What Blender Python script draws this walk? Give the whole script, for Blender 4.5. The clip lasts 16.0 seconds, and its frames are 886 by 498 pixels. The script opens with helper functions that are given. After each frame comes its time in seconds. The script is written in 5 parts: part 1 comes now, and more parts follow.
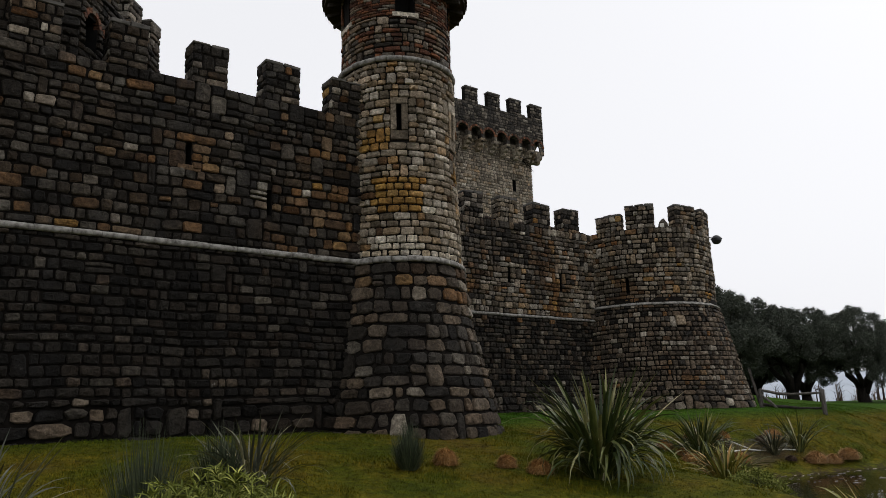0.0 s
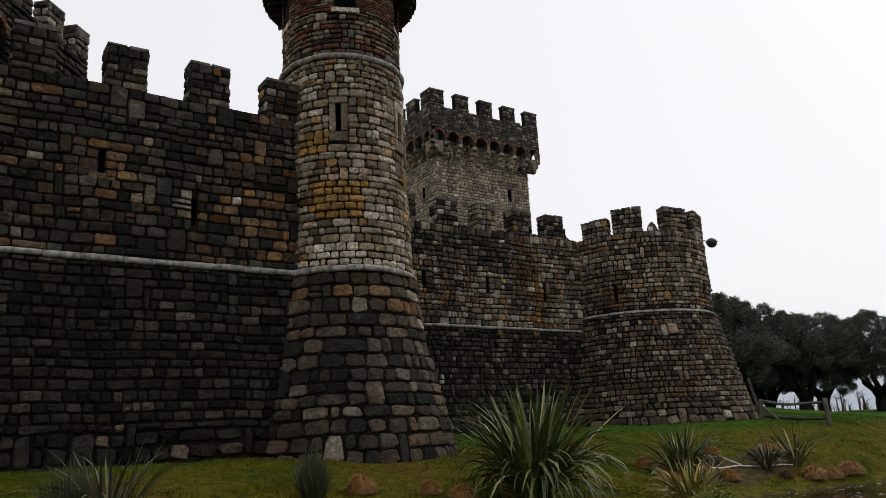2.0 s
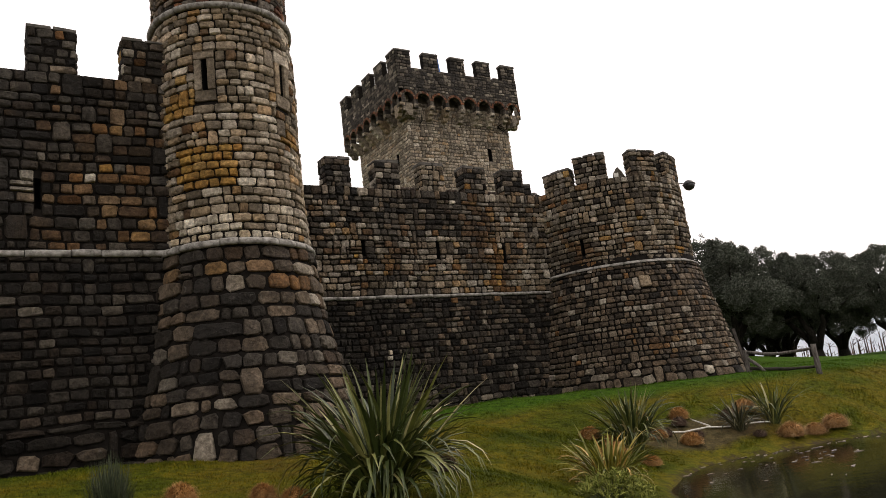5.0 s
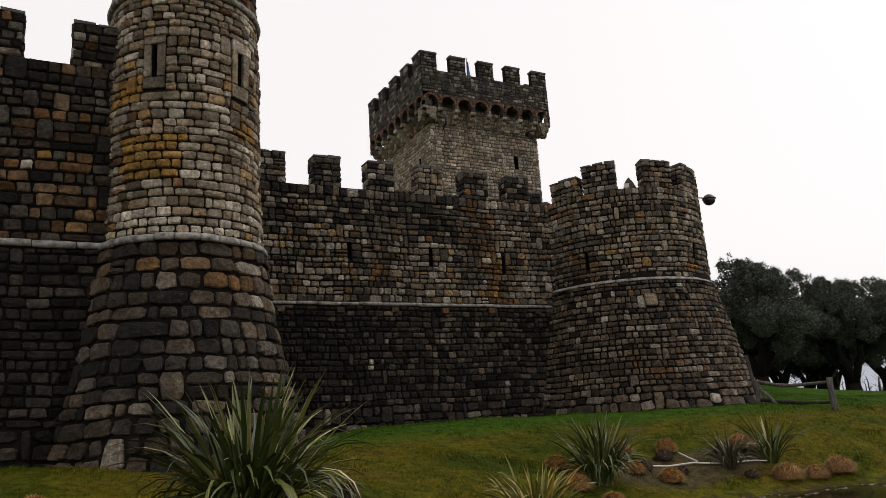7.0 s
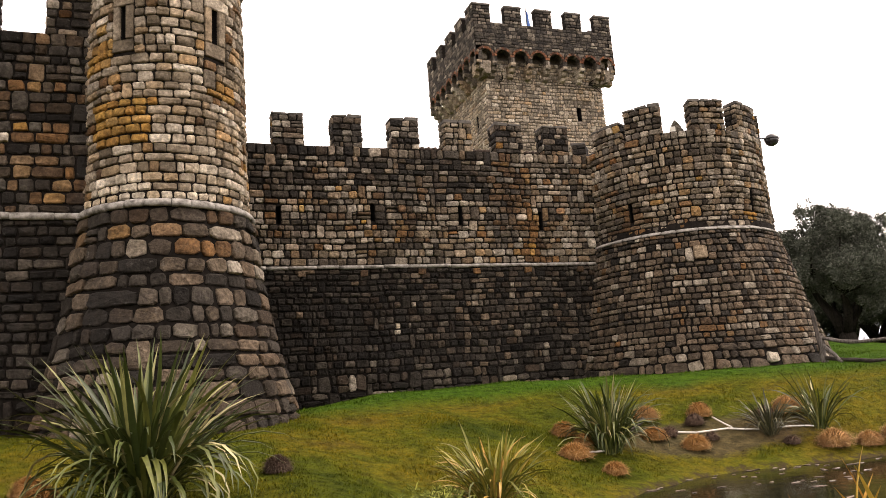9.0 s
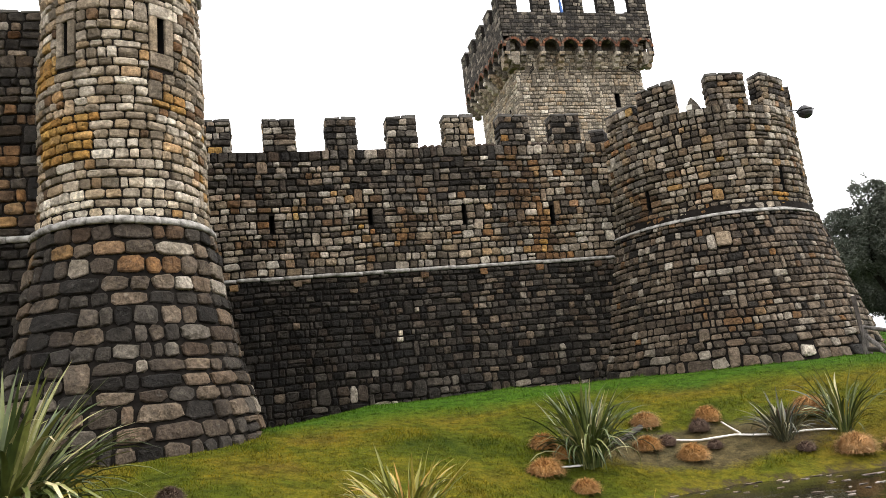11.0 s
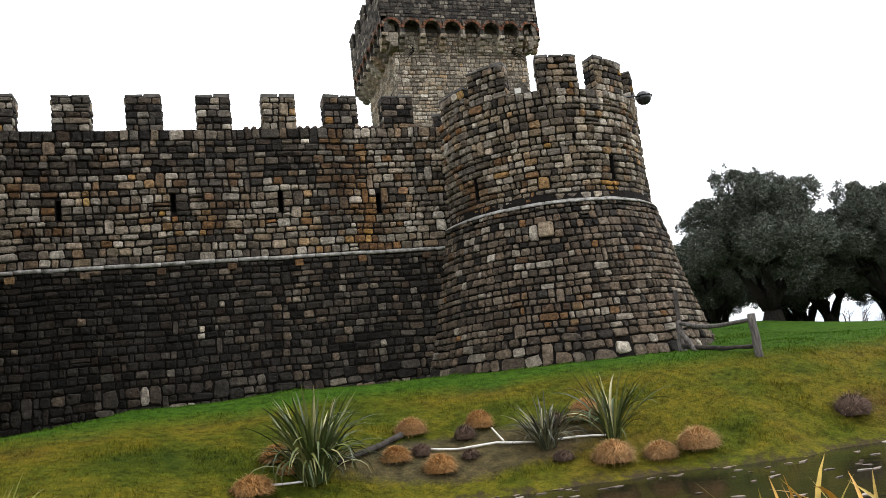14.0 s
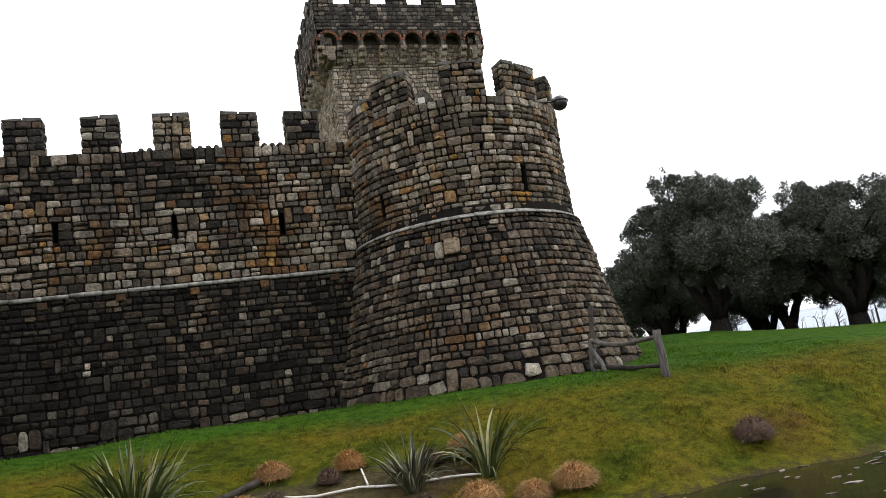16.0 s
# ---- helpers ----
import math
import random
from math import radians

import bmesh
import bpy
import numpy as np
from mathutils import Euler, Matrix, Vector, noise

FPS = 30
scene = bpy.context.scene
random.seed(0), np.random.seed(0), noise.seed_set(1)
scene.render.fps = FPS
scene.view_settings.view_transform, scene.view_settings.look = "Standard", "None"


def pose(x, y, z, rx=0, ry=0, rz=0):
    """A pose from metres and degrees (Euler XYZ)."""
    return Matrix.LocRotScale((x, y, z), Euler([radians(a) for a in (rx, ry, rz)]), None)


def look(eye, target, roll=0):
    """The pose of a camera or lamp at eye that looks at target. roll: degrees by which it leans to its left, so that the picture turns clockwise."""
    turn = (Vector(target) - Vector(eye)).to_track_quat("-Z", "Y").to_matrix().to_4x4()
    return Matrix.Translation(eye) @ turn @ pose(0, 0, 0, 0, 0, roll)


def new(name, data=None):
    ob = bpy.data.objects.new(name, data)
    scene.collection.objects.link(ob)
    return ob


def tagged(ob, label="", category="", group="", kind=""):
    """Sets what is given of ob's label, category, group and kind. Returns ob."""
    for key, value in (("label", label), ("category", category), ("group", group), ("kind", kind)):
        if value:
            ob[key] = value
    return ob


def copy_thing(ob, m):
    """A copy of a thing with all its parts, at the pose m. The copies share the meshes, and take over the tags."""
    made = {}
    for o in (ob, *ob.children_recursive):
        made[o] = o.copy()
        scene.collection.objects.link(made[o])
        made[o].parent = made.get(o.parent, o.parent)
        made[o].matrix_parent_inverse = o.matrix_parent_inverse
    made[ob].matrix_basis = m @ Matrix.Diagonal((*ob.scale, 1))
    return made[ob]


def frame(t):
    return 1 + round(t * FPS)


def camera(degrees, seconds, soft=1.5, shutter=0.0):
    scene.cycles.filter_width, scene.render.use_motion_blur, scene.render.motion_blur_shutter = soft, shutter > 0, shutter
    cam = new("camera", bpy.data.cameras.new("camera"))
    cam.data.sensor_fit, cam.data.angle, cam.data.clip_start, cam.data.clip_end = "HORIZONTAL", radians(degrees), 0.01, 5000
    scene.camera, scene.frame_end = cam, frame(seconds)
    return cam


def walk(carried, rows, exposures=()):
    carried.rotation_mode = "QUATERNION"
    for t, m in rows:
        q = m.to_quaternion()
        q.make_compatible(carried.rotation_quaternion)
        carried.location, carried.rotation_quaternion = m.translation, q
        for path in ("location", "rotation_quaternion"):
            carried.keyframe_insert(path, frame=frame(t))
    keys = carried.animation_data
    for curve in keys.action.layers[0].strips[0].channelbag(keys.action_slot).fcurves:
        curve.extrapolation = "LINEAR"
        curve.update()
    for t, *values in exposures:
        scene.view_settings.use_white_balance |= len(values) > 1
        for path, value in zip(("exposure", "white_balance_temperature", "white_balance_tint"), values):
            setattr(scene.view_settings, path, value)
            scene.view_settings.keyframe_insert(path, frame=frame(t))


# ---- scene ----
cam = camera(60.4, 16.0, 0.5)
METRES, EYE, TILT, LEAN, TURN = 18.0, 1.6, 0.0, 0.0, -36.7
ROWS = [
    (0.0, 0.0, 0.0, 0.0, 0.37, 12.51, 1.69),
    (0.5, 0.0239, 0.0186, -0.0, 2.05, 13.54, 3.06),
    (1.0, 0.0458, 0.0375, -0.0011, 3.15, 14.64, 3.26),
    (1.5, 0.0679, 0.0547, -0.0016, 2.53, 15.07, 3.43),
    (2.0, 0.0918, 0.0704, -0.0016, 2.55, 13.93, 2.93),
    (2.5, 0.1141, 0.0889, -0.0015, 4.18, 13.6, 3.2),
    (3.0, 0.1401, 0.1062, -0.0017, 4.35, 12.54, 5.39),
    (3.5, 0.1615, 0.1263, -0.0013, 5.18, 10.95, 5.66),
    (4.0, 0.185, 0.1459, -0.0016, 5.48, 10.97, 6.75),
    (6.5, 0.3018, 0.2389, -0.0013, 8.24, 13.83, 4.86),
    (7.0, 0.3261, 0.2563, -0.0006, 9.43, 13.06, 3.65),
    (7.5, 0.3531, 0.2744, -0.0015, 8.86, 11.38, 3.77),
    (8.0, 0.3763, 0.2945, -0.0029, 12.04, 10.62, 3.81),
    (8.5, 0.4025, 0.3133, -0.0039, 14.65, 11.0, 5.25),
    (9.0, 0.4261, 0.3344, -0.0049, 17.49, 10.9, 4.26),
    (11.5, 0.5423, 0.4442, -0.003, 24.48, 11.53, 6.34),
    (12.0, 0.5685, 0.4662, -0.0041, 20.42, 11.6, 4.95),
    (12.5, 0.5919, 0.4876, -0.005, 19.33, 11.66, 4.5),
    (13.0, 0.6176, 0.5083, -0.006, 18.44, 11.63, 6.24),
    (13.5, 0.6407, 0.5317, -0.0063, 19.33, 11.04, 5.67),
    (14.0, 0.663, 0.5546, -0.0068, 20.35, 10.15, 6.45),
    (14.5, 0.6867, 0.5785, -0.0047, 21.46, 10.57, 7.31),
    (15.0, 0.7098, 0.6018, -0.0053, 21.84, 11.22, 7.11),
    (15.5, 0.7335, 0.6262, -0.0046, 20.2, 11.29, 7.05),
    (16.0, 0.7539, 0.6502, -0.0033, 20.42, 11.15, 8.63),
]
EXPOSURES = [(0.0, -0.98, 6550, 11), (2.0, -0.98, 6600, 11), (3.0, -0.75, 6950, 15), (3.5, -0.55, 7200, 17), (4.0, -0.2, 7500, 18), (6.5, -0.9, 6900, 14), (7.5, -0.9, 6900, 15), (8.0, -0.5, 7300, 17), (8.5, -0.2, 7600, 20), (9.0, 0.45, 7800, 22), (11.5, 0.7, 6500, 11), (12.0, 0.35, 6450, 11), (12.5, 0.28, 6450, 11), (13.5, 0.2, 6400, 10), (14.5, 0.38, 6450, 11), (15.0, 0.28, 6450, 11), (16.0, -0.05, 6450, 11)]
walk(cam, [(t, pose(0, 0, EYE, TILT, LEAN, TURN) @ pose(METRES * x, METRES * y, METRES * z, 90 + pitch, roll, yaw)) for t, x, y, z, yaw, pitch, roll in ROWS], EXPOSURES)

# ---- world and sun: a bright overcast sky ----
world = bpy.data.worlds.new("overcast")
scene.world = world
world.use_nodes = True
wn, wl = world.node_tree.nodes, world.node_tree.links
wn.clear()
w_out = wn.new("ShaderNodeOutputWorld")
w_bg = wn.new("ShaderNodeBackground")
w_sky = wn.new("ShaderNodeTexSky")
w_sky.sky_type, w_sky.sun_disc = "NISHITA", False
w_sky.sun_elevation, w_sky.sun_rotation = radians(52), radians(98)
w_sky.air_density, w_sky.dust_density, w_sky.ozone_density = 1.0, 5.0, 1.0
w_hsv = wn.new("ShaderNodeHueSaturation")
w_hsv.inputs["Saturation"].default_value = 0.12
w_mix = wn.new("ShaderNodeMix")
w_mix.data_type = "RGBA"
w_mix.inputs[0].default_value = 0.75
w_mix.inputs[7].default_value = (9.6, 9.8, 10.2, 1)
w_bg.inputs[1].default_value = 0.21
wl.new(w_sky.outputs[0], w_hsv.inputs["Color"])
wl.new(w_hsv.outputs[0], w_mix.inputs[6])
wl.new(w_mix.outputs[2], w_bg.inputs[0])
wl.new(w_bg.outputs[0], w_out.inputs[0])

sun_data = bpy.data.lights.new("sun", "SUN")
sun_data.energy, sun_data.angle, sun_data.color = 1.3, radians(40), (1.0, 0.98, 0.95)
sun = new("sun", sun_data)
sun.matrix_world = look((56, 2, 52), (16, 8, 0))


# ---- materials ----
def shader(name, rough=0.85, spec=0.3):
    m = bpy.data.materials.new(name)
    m.use_nodes = True
    b = m.node_tree.nodes["Principled BSDF"]
    b.inputs["Roughness"].default_value = rough
    b.inputs["Specular IOR Level"].default_value = spec
    return m, m.node_tree.nodes, m.node_tree.links, b


def ramp(n, stops, mode="LINEAR"):
    r = n.new("ShaderNodeValToRGB")
    r.color_ramp.interpolation = mode
    while len(r.color_ramp.elements) < len(stops):
        r.color_ramp.elements.new(0.5)
    for e, (p, c) in zip(r.color_ramp.elements, stops):
        e.position = p
        e.color = (*c, 1)
    return r


def noise_tex(n, l, scale, detail=4, rough=0.6, stretch=None):
    g = n.new("ShaderNodeNewGeometry")
    t = n.new("ShaderNodeTexNoise")
    t.inputs["Scale"].default_value = scale
    t.inputs["Detail"].default_value = detail
    t.inputs["Roughness"].default_value = rough
    if stretch:
        mp = n.new("ShaderNodeMapping")
        mp.inputs["Scale"].default_value = stretch
        l.new(g.outputs["Position"], mp.inputs["Vector"])
        l.new(mp.outputs[0], t.inputs["Vector"])
    else:
        l.new(g.outputs["Position"], t.inputs["Vector"])
    return t


def mixc(n, l, kind, fac, a, b):
    m = n.new("ShaderNodeMix")
    m.data_type, m.blend_type = "RGBA", kind
    for sock, v in ((0, fac), (6, a), (7, b)):
        if hasattr(v, "links"):
            l.new(v, m.inputs[sock])
        elif sock == 0:
            m.inputs[0].default_value = v
        else:
            m.inputs[sock].default_value = (*v, 1)
    return m.outputs[2]


def bump(n, l, b, height, strength, dist):
    bp = n.new("ShaderNodeBump")
    bp.inputs["Strength"].default_value = strength
    bp.inputs["Distance"].default_value = dist
    l.new(height, bp.inputs["Height"])
    l.new(bp.outputs[0], b.inputs["Normal"])


def stone_material(name, stops, single, stain=0.75, lichen=0.5, depth=1.0, rough=0.82):
    """Weathered stone: a tone for each block, grain and mottling on it, dark run-off streaks and pale lichen."""
    m, n, l, b = shader(name, rough, 0.14)
    if single:
        tone = n.new("ShaderNodeObjectInfo").outputs["Random"]
    else:
        tone = n.new("ShaderNodeNewGeometry").outputs["Random Per Island"]
    base = ramp(n, [(p, (depth * 1.05 * c[0], depth * c[1], depth * 0.91 * c[2])) for p, c in stops])
    l.new(tone, base.inputs[0])
    fine = noise_tex(n, l, 13, 7, 0.72)
    fr = ramp(n, [(0.34, (0.38, 0.36, 0.34)), (0.5, (0.95, 0.94, 0.92)), (0.68, (1.9, 1.86, 1.8))])
    l.new(fine.outputs["Fac"], fr.inputs[0])
    col = mixc(n, l, "MULTIPLY", 0.8, base.outputs[0], fr.outputs[0])
    blot = noise_tex(n, l, 4.5, 3)
    br = ramp(n, [(0.35, (0.6, 0.58, 0.55)), (0.65, (1.2, 1.2, 1.2))])
    l.new(blot.outputs["Fac"], br.inputs[0])
    col = mixc(n, l, "MULTIPLY", 0.8, col, br.outputs[0])
    streak = noise_tex(n, l, 1.0, 4, 0.6, (1.3, 1.3, 0.28))
    sr = ramp(n, [(0.47, (0, 0, 0)), (0.66, (1, 1, 1))])
    l.new(streak.outputs["Fac"], sr.inputs[0])
    sm = n.new("ShaderNodeMath")
    sm.operation = "MULTIPLY"
    sm.inputs[1].default_value = stain
    l.new(sr.outputs[0], sm.inputs[0])
    col = mixc(n, l, "MIX", sm.outputs[0], col, (0.022, 0.021, 0.02))
    lich = noise_tex(n, l, 8, 5, 0.75)
    lr = ramp(n, [(0.6, (0, 0, 0)), (0.74, (1, 1, 1))])
    l.new(lich.outputs["Fac"], lr.inputs[0])
    lm = n.new("ShaderNodeMath")
    lm.operation = "MULTIPLY"
    lm.inputs[1].default_value = lichen
    l.new(lr.outputs[0], lm.inputs[0])
    col = mixc(n, l, "MIX", lm.outputs[0], col, (0.3, 0.29, 0.26))
    l.new(col, b.inputs["Base Color"])
    rough_face = noise_tex(n, l, 13, 6, 0.72)
    bump(n, l, b, rough_face.outputs["Fac"], 1.0, 0.09)
    return m


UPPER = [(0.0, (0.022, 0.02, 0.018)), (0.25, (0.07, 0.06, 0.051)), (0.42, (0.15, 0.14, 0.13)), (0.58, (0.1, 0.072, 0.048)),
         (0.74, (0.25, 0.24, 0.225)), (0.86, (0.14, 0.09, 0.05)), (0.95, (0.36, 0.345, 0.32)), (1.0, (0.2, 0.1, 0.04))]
LOWER = [(0.0, (0.012, 0.011, 0.01)), (0.4, (0.036, 0.033, 0.03)), (0.62, (0.07, 0.064, 0.058)), (0.78, (0.055, 0.04, 0.03)), (0.94, (0.095, 0.087, 0.078)), (1.0, (0.15, 0.14, 0.125))]
FOOT = [(0.0, (0.05, 0.042, 0.035)), (0.3, (0.11, 0.09, 0.072)), (0.55, (0.17, 0.14, 0.112)), (0.75, (0.14, 0.105, 0.078)), (0.9, (0.24, 0.215, 0.185)), (1.0, (0.35, 0.33, 0.3))]
TOWER = [(0.0, (0.09, 0.078, 0.063)), (0.25, (0.17, 0.145, 0.115)), (0.5, (0.28, 0.262, 0.238)), (0.68, (0.22, 0.17, 0.115)), (0.87, (0.42, 0.402, 0.37)), (1.0, (0.28, 0.17, 0.07))]
KEEP = [(0.0, (0.16, 0.145, 0.125)), (0.3, (0.3, 0.275, 0.24)), (0.6, (0.42, 0.385, 0.33)), (0.82, (0.33, 0.265, 0.195)), (1.0, (0.58, 0.56, 0.51))]
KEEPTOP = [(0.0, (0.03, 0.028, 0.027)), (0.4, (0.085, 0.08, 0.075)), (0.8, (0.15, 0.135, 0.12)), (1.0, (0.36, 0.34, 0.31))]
OCHRE = [(0.0, (0.24, 0.14, 0.045)), (0.5, (0.38, 0.24, 0.075)), (0.8, (0.31, 0.165, 0.05)), (1.0, (0.46, 0.32, 0.14))]
RUSTED = [(0.0, (0.06, 0.042, 0.03)), (0.3, (0.13, 0.078, 0.042)), (0.6, (0.19, 0.105, 0.048)), (0.85, (0.16, 0.12, 0.085)), (1.0, (0.26, 0.16, 0.07))]
PALE = [(0.0, (0.34, 0.32, 0.29)), (0.5, (0.5, 0.48, 0.44)), (0.8, (0.4, 0.34, 0.26)), (1.0, (0.62, 0.6, 0.56))]
BRICK = [(0.0, (0.07, 0.04, 0.03)), (0.35, (0.19, 0.08, 0.05)), (0.65, (0.27, 0.12, 0.065)), (0.85, (0.15, 0.12, 0.1)), (1.0, (0.36, 0.28, 0.22))]
# Near wall's dimness is put into colour: a darkened copy of the upper stone.
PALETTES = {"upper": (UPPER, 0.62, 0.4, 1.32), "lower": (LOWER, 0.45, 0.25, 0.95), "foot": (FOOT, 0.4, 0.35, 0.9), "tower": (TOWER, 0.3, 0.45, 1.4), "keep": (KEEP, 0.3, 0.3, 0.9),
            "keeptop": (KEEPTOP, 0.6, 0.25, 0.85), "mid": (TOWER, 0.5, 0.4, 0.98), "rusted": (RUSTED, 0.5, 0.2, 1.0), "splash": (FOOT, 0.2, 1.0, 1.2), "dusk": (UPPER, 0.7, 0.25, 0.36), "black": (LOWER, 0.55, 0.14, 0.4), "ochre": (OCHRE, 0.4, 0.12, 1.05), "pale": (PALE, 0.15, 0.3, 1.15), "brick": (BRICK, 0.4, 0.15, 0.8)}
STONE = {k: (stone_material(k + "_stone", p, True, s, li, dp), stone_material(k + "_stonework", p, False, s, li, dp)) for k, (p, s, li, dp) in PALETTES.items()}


def plain(name, c0, c1, scale=8, rough=0.85, spec=0.3, bumps=0.4, dist=0.02, metal=0.0, stretch=None):
    m, n, l, b = shader(name, rough, spec)
    t = noise_tex(n, l, scale, 5, 0.65, stretch)
    r = ramp(n, [(0.32, c0), (0.68, c1)])
    l.new(t.outputs["Fac"], r.inputs[0])
    l.new(r.outputs[0], b.inputs["Base Color"])
    b.inputs["Metallic"].default_value = metal
    if bumps:
        bump(n, l, b, t.outputs["Fac"], bumps, dist)
    return m


MORTAR = plain("mortar", (0.006, 0.005, 0.004), (0.016, 0.014, 0.012), 9, 0.95, 0.05)
MORTAR_PALE = plain("pale_mortar", (0.06, 0.052, 0.044), (0.13, 0.115, 0.095), 9, 0.95, 0.05)
MOULDING = plain("moulding_stone", (0.08, 0.074, 0.064), (0.38, 0.365, 0.335), 8, 0.85, 0.15, 0.8)
COPING = plain("coping_stone", (0.045, 0.042, 0.038), (0.13, 0.12, 0.105), 6, 0.85, 0.3, 0.8)
DARK = plain("shadowed_void", (0.006, 0.006, 0.006), (0.015, 0.014, 0.013), 3, 0.95, 0.1, 0)
IRON = plain("dark_iron", (0.012, 0.012, 0.013), (0.035, 0.034, 0.033), 20, 0.45, 0.5, 0.3, 0.004, 0.6)
GLOBE = plain("smoked_globe", (0.01, 0.01, 0.012), (0.03, 0.03, 0.032), 6, 0.3, 0.5, 0.1)
LOG = plain("weathered_wood", (0.035, 0.03, 0.027), (0.17, 0.155, 0.14), 6, 0.9, 0.1, 0.8, 0.02, 0, (4, 4, 0.6))
DARKLOG = plain("dark_wood", (0.016, 0.014, 0.012), (0.065, 0.056, 0.048), 6, 0.9, 0.1, 0.8, 0.02)
PIPE = plain("bleached_wood", (0.5, 0.48, 0.43), (0.75, 0.72, 0.66), 9, 0.7)
ROOFTILE = plain("roof_tile", (0.03, 0.024, 0.02), (0.1, 0.07, 0.05), 7, 0.8)
CLOTH = plain("blue_cloth", (0.05, 0.12, 0.36), (0.12, 0.25, 0.55), 5, 0.8, 0.2, 0)
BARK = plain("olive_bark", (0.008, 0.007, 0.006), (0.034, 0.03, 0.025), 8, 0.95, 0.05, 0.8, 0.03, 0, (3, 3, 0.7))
SIGN = plain("pale_plate", (0.5, 0.48, 0.42), (0.7, 0.68, 0.62), 9, 0.6)


def leaf_material(name, stops, single=True, rough=0.42, spec=0.35):
    m, n, l, b = shader(name, rough, spec)
    src = n.new("ShaderNodeObjectInfo").outputs["Random"] if single else n.new("ShaderNodeNewGeometry").outputs["Random Per Island"]
    r = ramp(n, stops)
    l.new(src, r.inputs[0])
    t = noise_tex(n, l, 9, 3)
    tr = ramp(n, [(0.3, (0.6, 0.6, 0.6)), (0.7, (1.25, 1.25, 1.2))])
    l.new(t.outputs["Fac"], tr.inputs[0])
    c = mixc(n, l, "MULTIPLY", 0.8, r.outputs[0], tr.outputs[0])
    l.new(c, b.inputs["Base Color"])
    return m


FLAX = leaf_material("flax_leaf", [(0, (0.022, 0.036, 0.01)), (0.5, (0.055, 0.075, 0.018)), (0.8, (0.13, 0.14, 0.035)), (0.93, (0.26, 0.25, 0.1)), (1, (0.42, 0.36, 0.22))])
FLAX_YELLOW = leaf_material("yellow_flax_leaf", [(0, (0.09, 0.1, 0.02)), (0.5, (0.19, 0.19, 0.035)), (0.85, (0.3, 0.23, 0.05)), (1, (0.38, 0.2, 0.05))])
FLAX_DARK = leaf_material("dark_flax_leaf", [(0, (0.03, 0.032, 0.022)), (0.6, (0.065, 0.07, 0.035)), (1, (0.2, 0.18, 0.1))])
FLAX_ORANGE = leaf_material("autumn_flax_leaf", [(0, (0.3, 0.24, 0.04)), (0.5, (0.42, 0.28, 0.05)), (1, (0.5, 0.22, 0.04))])
BUSH = leaf_material("bush_leaf", [(0, (0.06, 0.075, 0.014)), (0.6, (0.15, 0.17, 0.032)), (1, (0.3, 0.31, 0.085))], False, 0.7, 0.08)
BROOM = leaf_material("broom_stem", [(0, (0.02, 0.03, 0.014)), (0.7, (0.045, 0.06, 0.028)), (1, (0.08, 0.09, 0.045))], False, 0.7)
RUST = leaf_material("rust_grass", [(0, (0.16, 0.075, 0.028)), (0.6, (0.38, 0.2, 0.07)), (1, (0.52, 0.34, 0.16))], False, 0.8, 0.1)
STRAW = leaf_material("straw_grass", [(0, (0.16, 0.082, 0.032)), (0.6, (0.36, 0.2, 0.08)), (1, (0.5, 0.34, 0.17))], False, 0.8, 0.2)
DRYBUSH = leaf_material("dry_twigs", [(0, (0.035, 0.022, 0.017)), (0.6, (0.09, 0.06, 0.045)), (1, (0.22, 0.17, 0.13))], False, 0.9, 0.06)
OLIVE = leaf_material("olive_leaf", [(0, (0.05, 0.06, 0.045)), (0.5, (0.085, 0.097, 0.077)), (0.85, (0.13, 0.143, 0.118)), (1, (0.18, 0.19, 0.165))], False, 0.75, 0.06)


